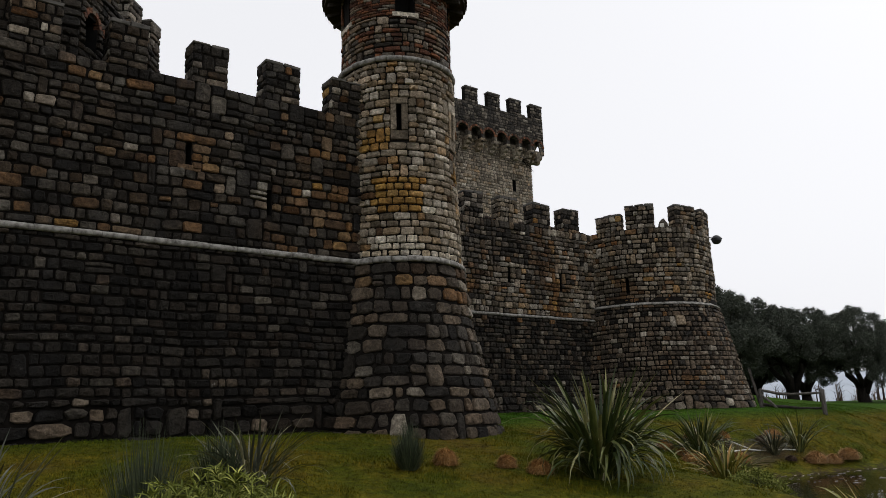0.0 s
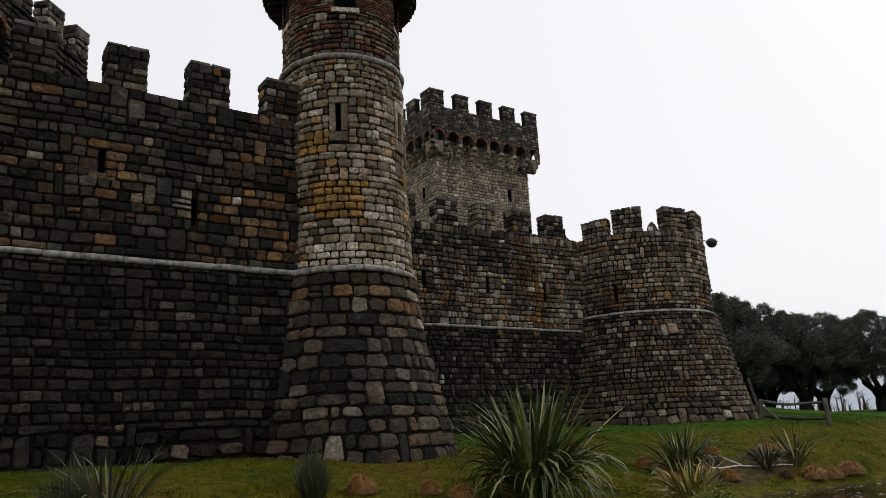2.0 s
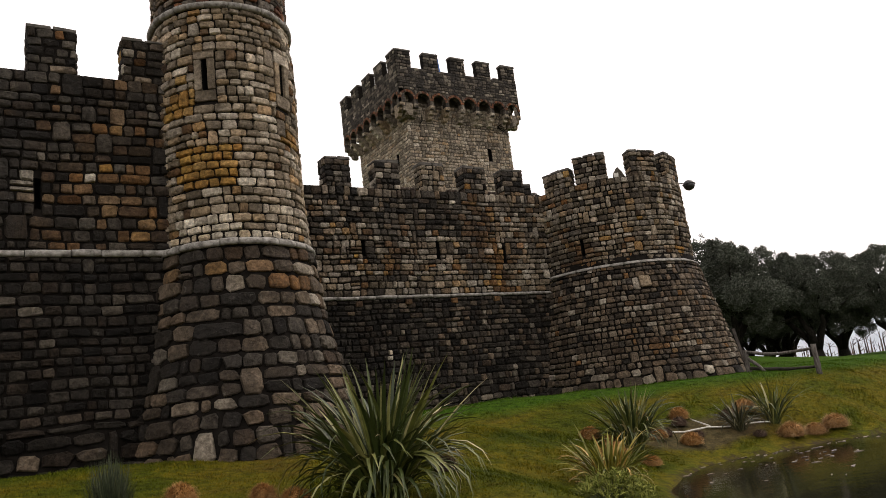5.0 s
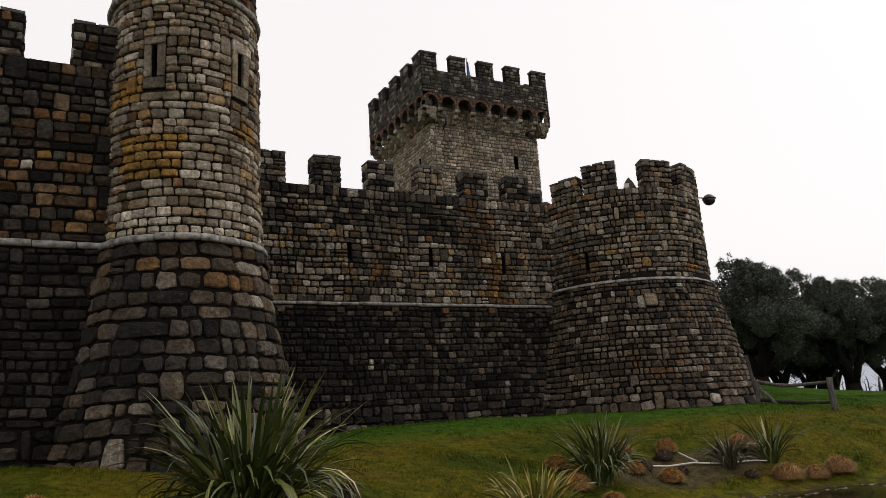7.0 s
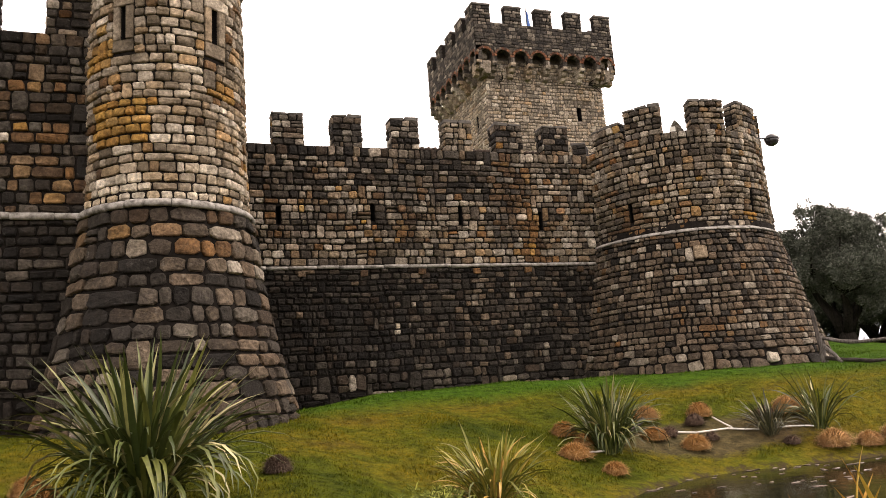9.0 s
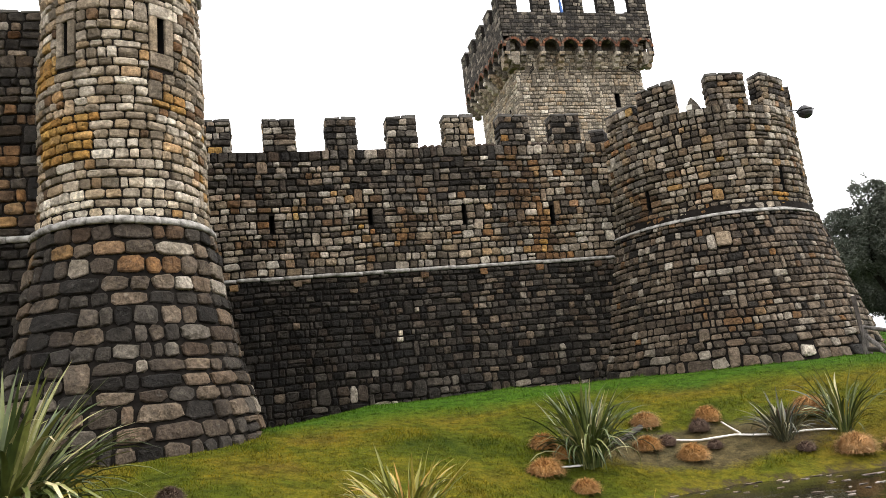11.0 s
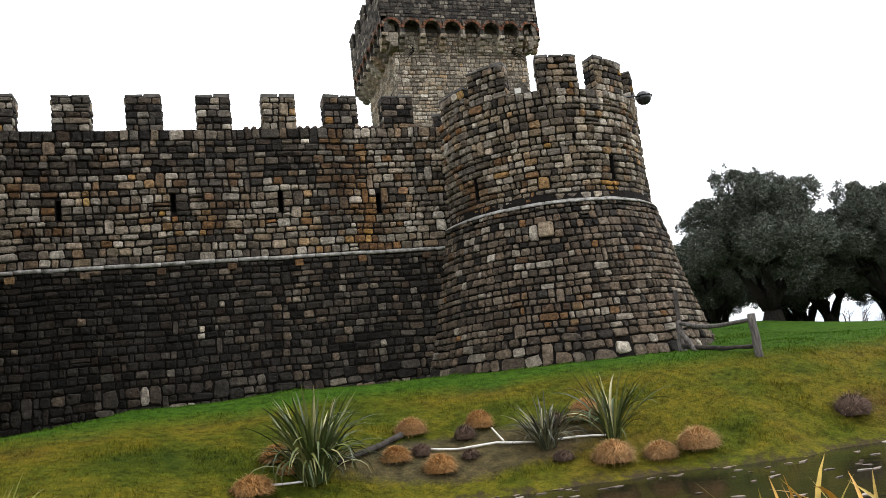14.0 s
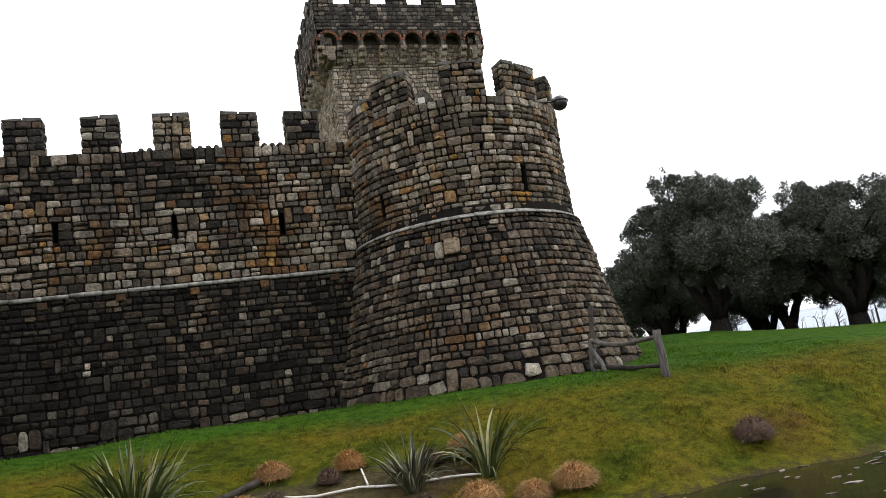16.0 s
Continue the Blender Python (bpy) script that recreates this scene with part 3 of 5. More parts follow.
masonry(wall_c, lay(rng_c, C_L, C_R, C_STR + 0.05, C_TOP, 0.172, 0.235, c_slits, 0.04), c_surf, c_high, 33, (16.5, 19, 6.5), 130)
moulding(wall_c, lambda u, v, d: (u, C_Y - d, v), C_L, C_R - 0.2, C_STR, 0.05, 6, 0.62)
for x in (11.35, 12.87, 14.5, 16.1, 17.68, 19.26, 20.92):
    part("brick", slab(c_surf, x - 0.1, 4.73, x + 0.1, 4.88, -0.1, 0.075, STONE["rusted"][0], rng_c, 0.01, "brick"), wall_c)
for i, (m0, m1) in enumerate([(10.62, 11.46), (12.25, 13.08), (13.86, 14.67), (15.48, 16.3), (17.06, 17.9), (18.62, 19.5), (20.17, 21.02)]):
    kind = "mid" if i == 4 else "upper"
    merlon(wall_c, lambda u, v, d: (u, C_Y - d, v), m0, m1, C_TOP - 0.02, 9.18, 0.5, zones(kind, [], ((0.03, "ochre"), (0.45 if kind == "upper" else 0.0, "lower"))), 330 + i)
wall_r = structure("wall_3", shell("wall_3", lambda u, v, d: (10.45 + d, u, v), span(14.9, 19.6, 1.0), span(0.7, 8.2, 1.0), [], 0.8, 0.3, MORTAR),
                   "plain return wall of dark stone behind the round turret", "castle wall")


# ---- round towers ----
def tower_surf(cx, cy, profile, amp=0.01):
    """u in metres of arc at one metre's radius (radians), v up: a surface of revolution."""
    zs, rs = [p[0] for p in profile], [p[1] for p in profile]

    def f(u, v, d):
        r = float(np.interp(v, zs, rs)) + d + 0.01 * math.sin(u * 5 + v * 2)
        return (cx + r * math.cos(u), cy + r * math.sin(u), v)
    return f


def scaled(surf, ref):
    """The same surface with u in metres of arc at the radius ref."""
    return lambda u, v, d: surf(u / ref, v, d)


D = math.pi / 180
T_C = (9.7, 14.75)
t_prof = [(0.8, 2.3), (1.5, 2.16), (2.5, 1.93), (3.7, 1.66), (4.95, 1.47), (5.05, 1.43), (9.7, 1.37), (13, 1.36)]
t_raw = tower_surf(*T_C, t_prof)
TR = 1.5
t_surf = wobble(scaled(t_raw, TR), 0.01)
t_win = [(-123.5 * D * TR, 8.0, -119.2 * D * TR, 8.64), (-56.3 * D * TR, 8.08, -51 * D * TR, 8.76)]
t_top = [(a * D * TR - 0.24, 10.95, a * D * TR + 0.24, 11.72) for a in (-113, -41, 31, -185)]
turret = structure("wall_4", shell("wall_4", t_surf, span(-math.pi * TR, math.pi * TR, 0.25), span(0.8, 12.3, 0.7), t_win + t_top, 0.4, 0.36, MORTAR, DARK),
                   "slender round stone turret with flared foot and two pale string courses", "castle tower")
rng_t = random.Random(13)
t0, t1 = -200 * D * TR, 10 * D * TR
t_hot = [(-147 * D * TR, 6.15, -96 * D * TR, 6.82, "ochre"), (-156 * D * TR, 7.55, -128 * D * TR, 8.05, "ochre"), (-66 * D * TR, 7.1, -38 * D * TR, 7.35, "ochre"), (-154 * D * TR, 5.05, -103 * D * TR, 5.62, "pale"), (-103 * D * TR, 5.05, -60 * D * TR, 5.25, "pale")]


def t_foot(u, v, nrng):
    r = nrng.random()
    if v > 4.05 and r < 0.3:
        return "rusted"
    return "foot" if nrng.random() < (0.6 if v < 2.4 or v > 4.0 else 0.35) else "lower"


masonry(turret, lay(rng_t, t0, t1, 0.9, 2.95, 0.26, 0.26, spread=0.42, tall=0.05), t_surf, t_foot, 41, (10, 12.5, 2.4), 110, 0.046, 0.012, 0.17)
masonry(turret, lay(rng_t, t0, t1, 2.95, 4.93, 0.27, 0.36, spread=0.35, tall=0.03), t_surf, t_foot, 45, (10, 12.9, 4), 110, 0.044, 0.012, 0.15)
t_surround = [(-129.6 * D * TR, 7.77, -112.8 * D * TR, 8.8), (-62.5 * D * TR, 7.8, -44 * D * TR, 9.0)]
masonry(turret, lay(rng_t, t0, t1, 5.07, 9.68, 0.172, 0.25, t_surround, 0.03), t_surf, zones("tower", t_hot, ((0.01, "ochre"), (0.06, "rusted"))), 42, (9.5, 13, 7), 180, 0.03, 0.009, 0.12)
masonry(turret, lay(rng_t, t0, t1, 9.8, 10.85, 0.12, 0.24, [], 0.12, 0.4), t_surf, lambda u, v, r: "brick" if r.random() < 0.3 else "upper", 43, (9.5, 13, 10.3), 60, 0.02)
masonry(turret, lay(rng_t, t0, t1, 10.87, 12.25, 0.075, 0.23, [(h[0] - 0.02, h[1] - 0.14, h[2] + 0.02, h[3]) for h in t_top], 0.02, 0.2), t_surf, lambda u, v, r: "brick" if r.random() < 0.8 else "upper", 44, (9.5, 13, 11.2), 120, 0.014, 0.006, 0.07, "brick")
moulding(turret, scaled(t_raw, TR), t0, t1, 5.0, 0.075, 7, 0.36, 0.03)
moulding(turret, scaled(t_raw, TR), t0, t1, 9.75, 0.07, 8, 0.36, 0.03)
for (h0, hz0, h1, hz1), (s0, sz0, s1, sz1) in zip(t_win, t_surround):
    for u0, v0, u1, v1, nm in ((s0, hz0, h0, hz1, "jamb"), (h1, hz0, s1, hz1, "jamb"), (s0, hz1, s1, sz1, "lintel"), (s0, sz0, s1, hz0, "sill")):
        part(nm, slab(t_surf, u0 + 0.008, v0 + 0.006, u1 - 0.008, v1 - 0.006, -0.2, 0.035, STONE["tower"][0], rng_t, 0.006, nm), turret)
for h in t_top:
    part("sill", slab(t_surf, h[0] - 0.1, h[1] - 0.13, h[2] + 0.1, h[1], -0.3, 0.04, STONE["pale"][0], rng_t, 0.008, "sill"), turret)


def cone_roof(parent, cx, cy, z, r_eave, r_wall, rise):
    """Eaves boards and overlapping tiles on a cone."""
    verts, faces = [], []
    n = 40
    for i in range(n):
        a = 2 * math.pi * i / n
        verts += [(cx + r_wall * math.cos(a), cy + r_wall * math.sin(a), z + 0.14), (cx + r_eave * math.cos(a), cy + r_eave * math.sin(a), z), (cx + r_eave * math.cos(a), cy + r_eave * math.sin(a), z + 0.07)]
    top = len(verts)
    verts.append((cx, cy, z + rise))
    for i in range(n):
        j = (i + 1) % n
        faces += [(3 * i, 3 * j, 3 * j + 1, 3 * i + 1), (3 * i + 1, 3 * j + 1, 3 * j + 2, 3 * i + 2), (3 * i + 2, 3 * j + 2, top)]
    part("roof", mesh_from("roof", verts, faces, [ROOFTILE]), parent)
    rng = random.Random(4)
    rows = 9
    for k in range(rows):
        f0, f1 = k / rows, (k + 1.25) / rows
        r0, r1 = r_eave * (1 - f0) + 0.06 * (k == 0), r_eave * (1 - min(f1, 0.98))
        count = max(6, int(2 * math.pi * r0 / 0.22))
        tv, tf = [], []
        for i in range(count):
            a = 2 * math.pi * (i + 0.5 * (k % 2)) / count
            w = math.pi / count * 0.92
            z0, z1 = z + 0.05 + rise * f0 + rng.uniform(0, 0.025), z + 0.05 + rise * min(f1, 0.98)
            o = len(tv)
            for da, hump in ((-w, 0), (-0.5 * w, 0.05), (0, 0.065), (0.5 * w, 0.05), (w, 0)):
                for r, zz in ((r0, z0), (r1, z1)):
                    for th in (0, 0.025):
                        tv.append((cx + r * math.cos(a + da), cy + r * math.sin(a + da), zz + hump + th))
            for s in range(4):
                q = o + 4 * s
                tf += [(q, q + 4, q + 6, q + 2), (q + 1, q + 3, q + 7, q + 5), (q, q + 1, q + 5, q + 4)]
        part("roof_tiles", mesh_from("roof_tiles", tv, tf, [ROOFTILE]), parent)


cone_roof(turret, *T_C, 11.75, 1.78, 1.34, 1.7)
for i in range(20):
    a = 2 * math.pi * i / 20
    rf = lambda u, v, d, a=a: (T_C[0] + (1.3 + v) * math.cos(a) - u * math.sin(a), T_C[1] + (1.3 + v) * math.sin(a) + u * math.cos(a), 11.78 - 0.27 * v + d)
    part("rafter", slab(rf, -0.035, 0.0, 0.035, 0.42, -0.08, 0.02, DARKLOG, name="rafter"), turret)

R_C = (24.5, 19.65)
r_prof = [(0.8, 4.15), (1.65, 3.84), (2.9, 3.5), (4.5, 3.16), (5.4, 2.92), (5.5, 2.8), (8.3, 2.82), (9.3, 2.84)]
r_raw = tower_surf(*R_C, r_prof)
RR = 2.9
r_surf = wobble(scaled(r_raw, RR), 0.012)
r_slits = [(-151.2 * D * RR, 5.9, -149.2 * D * RR, 6.46), (-77.2 * D * RR, 5.98, -74.2 * D * RR, 6.58), (-96.4 * D * RR, 7.0, -95 * D * RR, 7.12)]
bastion = structure("wall_5", shell("wall_5", r_surf, span(-math.pi * RR, math.pi * RR, 0.4), span(0.8, 8.3, 0.6), r_slits, 0.6, 0.4, MORTAR, DARK),
                    "broad round bastion of grey-brown stone with flared base and battlements", "castle tower")
rng_r = random.Random(14)
r0, r1 = -205 * D * RR, 25 * D * RR
boulder = (-98.6 * D * RR, 1.72, -92.4 * D * RR, 2.0)
part("stone", mesh_from("stone", block_verts(boulder, r_surf, np.random.default_rng(5), 0.07, 0.01, 0.2), BLOCK_FACES, [STONE["pale"][0]]), bastion, "rounded pale boulder")
masonry(bastion, lay(rng_r, r0, r1, 0.9, 2.3, 0.235, 0.26, [boulder], spread=0.5, tall=0.08), r_surf, lambda u, v, r: "foot" if r.random() < 0.8 else "lower", 51, (24, 15.5, 1.8), 90, 0.045, 0.01, 0.18)


def r_low(u, v, nrng):
    if nrng.random() < 0.45 * math.exp(-((u / RR / D + 112) / 14) ** 2 - ((v - 2.7) / 0.5) ** 2):
        return "rusted"
    r = nrng.random()
    return "rusted" if r < 0.02 else ("lower" if r < 0.1 + 0.35 * smoothed(3.6, 5.2, v) else "foot")


big_stone = (-119.5 * D * RR, 4.6, -112.5 * D * RR, 5.0)
masonry(bastion, lay(rng_r, r0, r1, 2.3, 5.4, 0.168, 0.18, [big_stone]), r_surf, r_low, 52, (24, 16, 3.8), 140, 0.034)
r_hot = [(-158 * D * RR, 5.5, -152 * D * RR, 6.5, "rusted"), (-149 * D * RR, 5.55, -144 * D * RR, 6.3, "rusted"), (-110 * D * RR, 6.75, -106 * D * RR, 7.0, "ochre"), (-82 * D * RR, 5.52, -73 * D * RR, 5.95, "ochre")]
masonry(bastion, lay(rng_r, r0, r1, 5.47, 8.3, 0.168, 0.225, r_slits, 0.04), r_surf, zones("mid", r_hot, ((0.3, "upper"), (0.05, "rusted"))), 53, (24, 16.5, 7), 150)
part("stone", mesh_from("stone", block_verts(big_stone, r_surf, np.random.default_rng(3), 0.05, 0.008, 0.1), BLOCK_FACES, [STONE["mid"][0]]), bastion, "large pale square block")
moulding(bastion, scaled(r_raw, RR), r0, r1, 5.45, 0.06, 9, 0.5, 0.03)
for i, (a0, a1) in enumerate([(-188, -167), (-147.8, -126), (-110, -88.5), (-78, -56), (-42, -20), (-6, 15), (28, 50), (62, 84), (98, 119), (133, 152)]):
    a0, a1 = (a0 + 16, a1 + 16) if i == 0 else (a0, a1)
    merlon(bastion, scaled(r_raw, RR), a0 * D * RR, a1 * D * RR, 8.28, 8.92 if i == 0 else 9.2, 0.45, zones("mid", [], ((0.5, "upper"), (0.15, "lower"), (0.03, "ochre"))), 360 + i, 0.165, 0.24)
mid_gap = -118 * D * RR
part("finial_block", mesh_from("finial_block", [scaled(r_raw, RR)(mid_gap + du, 8.3 + dv, dd) for dd in (-0.3, -0.05) for du, dv in ((-0.2, 0), (0.2, 0), (0.1, 0.2), (-0.03, 0.36), (-0.13, 0.24))],
                               [(0, 1, 2, 3, 4), (9, 8, 7, 6, 5), (0, 5, 6, 1), (1, 6, 7, 2), (2, 7, 8, 3), (3, 8, 9, 4), (4, 9, 5, 0)], [STONE["lower"][0]]), bastion, "broken peaked stone in a crenel")
part("plate", slab(scaled(r_raw, RR), mid_gap - 0.2, 8.32, mid_gap - 0.04, 8.46, -0.05, -0.02, SIGN, name="plate"), bastion, "small pale plate")

# ---- the square keep ----
K_X0, K_X1, K_Y0, K_Y1 = 24.05, 30.42, 31.7, 37.4
P_X0, P_X1, P_Y0, P_Y1 = 23.4, 30.97, 31.1, 38.0
keep = tagged(new("castle_keep"), "square stone keep with overhanging arched and battlemented parapet", "castle tower", kind="structure")
k_front = flat_surf((K_X0, K_Y0, 0), (1, 0, 0), (0, -1, 0))
k_left = flat_surf((K_X0, K_Y1, 0), (0, -1, 0), (-1, 0, 0))
k_w, k_d = K_X1 - K_X0, K_Y1 - K_Y0
k_hole_f = [(4.82, 14.4, 5.06, 15.1)]
k_hole_l = [(4.2, 14.3, 4.4, 14.95)]
part("wall", shell("wall", k_front, span(0, k_w, 2), span(6.0, 18.6, 2), k_hole_f, 0.5, 0.4, MORTAR_PALE, DARK), keep)
part("wall", shell("wall", k_left, span(0, k_d, 2), span(6.0, 18.6, 2), k_hole_l, 0.5, 0.4, MORTAR_PALE, DARK), keep)
part("wall", shell("wall", flat_surf((K_X1, K_Y0, 0), (0, 1, 0), (1, 0, 0)), span(0, k_d, 2), span(6.0, 18.6, 2), [], 0.5, 0.4, MORTAR_PALE), keep)
part("wall", shell("wall", flat_surf((K_X1, K_Y1, 0), (-1, 0, 0), (0, 1, 0)), span(0, k_w, 2), span(6.0, 18.6, 2), [], 0.5, 0.4, MORTAR_PALE), keep)
rng_k = random.Random(15)
masonry(keep, lay(rng_k, -0.03, k_w + 0.03, 9.5, 17.3, 0.175, 0.26, k_hole_f, 0.04), wobble(k_front), zones("keep", [], ((0.08, "tower"),)), 61, (27, 31.7, 15.5), 200, 0.025)
masonry(keep, lay(rng_k, -0.03, k_d + 0.03, 9.5, 17.3, 0.175, 0.26, k_hole_l, 0.04), wobble(k_left), zones("keep", [], ((0.08, "tower"),)), 62, None, 0, 0.025)


def arch_panel(surf, width, count, z0, spring, z1, thick, mat):
    """A parapet whose foot is a row of round arches."""
    pitch = width / count
    r = pitch * 0.39
    verts, faces = [], []

    def add(ps):
        o = len(verts)
        k = len(ps)
        verts.extend(surf(u, v, 0) for u, v in ps)
        verts.extend(surf(u, v, -thick) for u, v in ps)
        faces.append(tuple(range(o, o + k)))
        faces.append(tuple(range(o + 2 * k - 1, o + k - 1, -1)))
        faces.extend((o + i, o + (i + 1) % k, o + k + (i + 1) % k, o + k + i) for i in range(k))
    for i in range(count):
        c = pitch * (i + 0.5)
        seg = 10
        add([(c - pitch / 2, z0), (c - r, z0), (c - r, spring), (c - pitch / 2, spring)])
        add([(c + r, z0), (c + pitch / 2, z0), (c + pitch / 2, spring), (c + r, spring)])
        for s in range(seg):
            a0, a1 = math.pi * (1 - s / seg), math.pi * (1 - (s + 1) / seg)
            top = spring + r + 0.12
            u0, u1 = c + r * math.cos(a0), c + r * math.cos(a1)
            b0 = c - pitch / 2 if s == 0 else u0
            b1 = c + pitch / 2 if s == seg - 1 else u1
            add([(u0, spring + r * math.sin(a0)), (u1, spring + r * math.sin(a1)), (b1, spring + r * math.sin(a1) if s == seg - 1 else top), (b1, top), (b0, top)][:5] if s in (0, seg - 1) else
                [(u0, spring + r * math.sin(a0)), (u1, spring + r * math.sin(a1)), (u1, top), (u0, top)])
    add([(0, spring + r + 0.12), (width, spring + r + 0.12), (width, z1), (0, z1)])
    return mesh_from("parapet", verts, faces, [mat])


def parapet(surf, width, count, merlons, seed, back):
    spring, z0, z1 = 17.2, 16.76, 18.95
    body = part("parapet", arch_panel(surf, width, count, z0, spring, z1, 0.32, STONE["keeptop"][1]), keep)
    rng = random.Random(seed)
    pitch = width / count
    r = pitch * 0.39
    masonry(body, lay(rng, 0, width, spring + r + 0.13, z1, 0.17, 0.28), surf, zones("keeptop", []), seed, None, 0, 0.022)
    bricks_v, bricks_f = [], []
    nr = np.random.default_rng(seed)
    for i in range(count):
        c = pitch * (i + 0.5)
        for s in range(9):
            a0, a1 = math.pi * s / 9, math.pi * (s + 1) / 9
            o = len(bricks_v)
            d = nr.uniform(0.015, 0.035)
            for dd in (-0.02, d):
                for a, rr in ((a0 + 0.03, r), (a1 - 0.03, r), (a1 - 0.03, r + 0.12), (a0 + 0.03, r + 0.12)):
                    bricks_v.append(surf(c + rr * math.cos(a), spring + rr * math.sin(a), dd))
            bricks_f += [tuple(o + j for j in f) for f in ((4, 5, 6, 7), (0, 1, 5, 4), (1, 2, 6, 5), (2, 3, 7, 6), (3, 0, 4, 7))]
    tagged(part("arch_bricks", mesh_from("arch_bricks", bricks_v, bricks_f, [STONE["brick"][1]]), body), kind="stuff")
    for i in range(count + 1):
        c = min(max(pitch * i, 0.14), width - 0.14)
        bm = bmesh.new()
        for z, reach, hgt in ((16.75, 0.02, 0.22), (16.53, -0.16, 0.22), (16.31, -0.36, 0.22)):
            ring = []
            for u in (c - 0.13, c + 0.13):
                ring.append([bm.verts.new(surf(u, z + a, b)) for a, b in ((0, reach - 0.14), (0.05, reach - 0.03), (0.13, reach), (hgt - 0.01, reach), (hgt - 0.01, -back - 0.05), (0, -back - 0.05))])
            k = len(ring[0])
            bm.faces.new(ring[0])
            bm.faces.new(ring[1][::-1])
            for j in range(k):
                bm.faces.new((ring[0][j], ring[1][j], ring[1][(j + 1) % k], ring[0][(j + 1) % k]))
        bmesh.ops.recalc_face_normals(bm, faces=bm.faces)
        me = bpy.data.meshes.new("corbel")
        bm.to_mesh(me)
        bm.free()
        me.materials.append(STONE["keep"][0])
        part("corbel", me, keep)
    step = (width - 0.92) / (merlons - 1)
    for i in range(merlons):
        u0 = i * step
        m = part("merlon", slab(surf, u0 + 0.015, z1 - 0.02, u0 + 0.905, 19.83, -0.33, -0.01, MORTAR, name="merlon"), keep)
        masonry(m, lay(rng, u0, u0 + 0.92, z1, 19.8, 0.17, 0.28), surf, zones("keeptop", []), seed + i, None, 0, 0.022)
        part("coping_stone", slab(surf, u0 - 0.01, 19.8, u0 + 0.93, 19.9, -0.36, 0.04, COPING, rng, 0.01), m)


parapet(flat_surf((P_X0, P_Y0, 0), (1, 0, 0), (0, -1, 0)), P_X1 - P_X0, 8, 5, 71, 0.6)
parapet(flat_surf((P_X0, P_Y1, 0), (0, -1, 0), (-1, 0, 0)), P_Y1 - P_Y0, 8, 5, 81, 0.65)
parapet(flat_surf((P_X1, P_Y0, 0), (0, 1, 0), (1, 0, 0)), P_Y1 - P_Y0, 8, 5, 91, 0.55)
for cx, sx, px in ((K_X0, -1, P_X0), (K_X1, 1, P_X1)):
    for z, f in ((16.75, 0.98), (16.53, 0.72), (16.31, 0.42)):
        ex, ey = abs(px - cx) * f, (K_Y0 - P_Y0) * f
        cs = lambda u, v, d, cx=cx, sx=sx: (cx + sx * u, K_Y0 - v, d)
        part("corner_corbel", slab(cs, -0.1, -0.1, ex - 0.01, ey - 0.01, z, z + 0.21, STONE["keep"][0], name="corner_corbel"), keep)
    part("corner_block", slab(cs, -0.05, -0.05, abs(px - cx) - 0.34, K_Y0 - P_Y0 - 0.34, 17.2, 18.3, STONE["keeptop"][0], name="corner_block"), keep)
bm = bmesh.new()
bmesh.ops.create_cube(bm, size=1, matrix=Matrix.Translation(((P_X0 + P_X1) / 2, (P_Y0 + P_Y1) / 2, 18.4)) @ Matrix.Diagonal((P_X1 - P_X0 - 0.7, P_Y1 - P_Y0 - 0.7, 0.2, 1)))
me = bpy.data.meshes.new("deck")
bm.to_mesh(me)
bm.free()
me.materials.append(MORTAR)
part("deck", me, keep)


# ---- ground and water ----
WATER_Z = -0.12


def smooth(a, b, x):
    t = min(1.0, max(0.0, (x - a) / (b - a)))
    return t * t * (3 - 2 * t)


def far_shore(x):
    return float(np.interp(x, [10.8, 11.4, 12.2, 13.1, 14.0, 15.0, 16.1, 16.9, 18.1, 19.1, 20.4, 21.2, 22.0, 23.5, 26, 30, 40, 60], [2.7, 5.0, 7.0, 8.0, 8.9, 9.7, 10.45, 11.1, 11.5, 11.45, 11.4, 11.2, 11.0, 10.75, 10.68, 10.6, 9.6, 8.0])) + 0.1 * math.sin(2.1 * x) + 0.07 * math.sin(4.7 * x)


def near_shore(x):
    return 2.7 + 0.35 * math.sin(0.9 * x) + 0.15 * math.sin(2.3 * x) + 2.6 * math.exp(-((x - 19.0) / 1.5) ** 2) + 1.75 * math.exp(-((x - 13.6) / 1.0) ** 2)


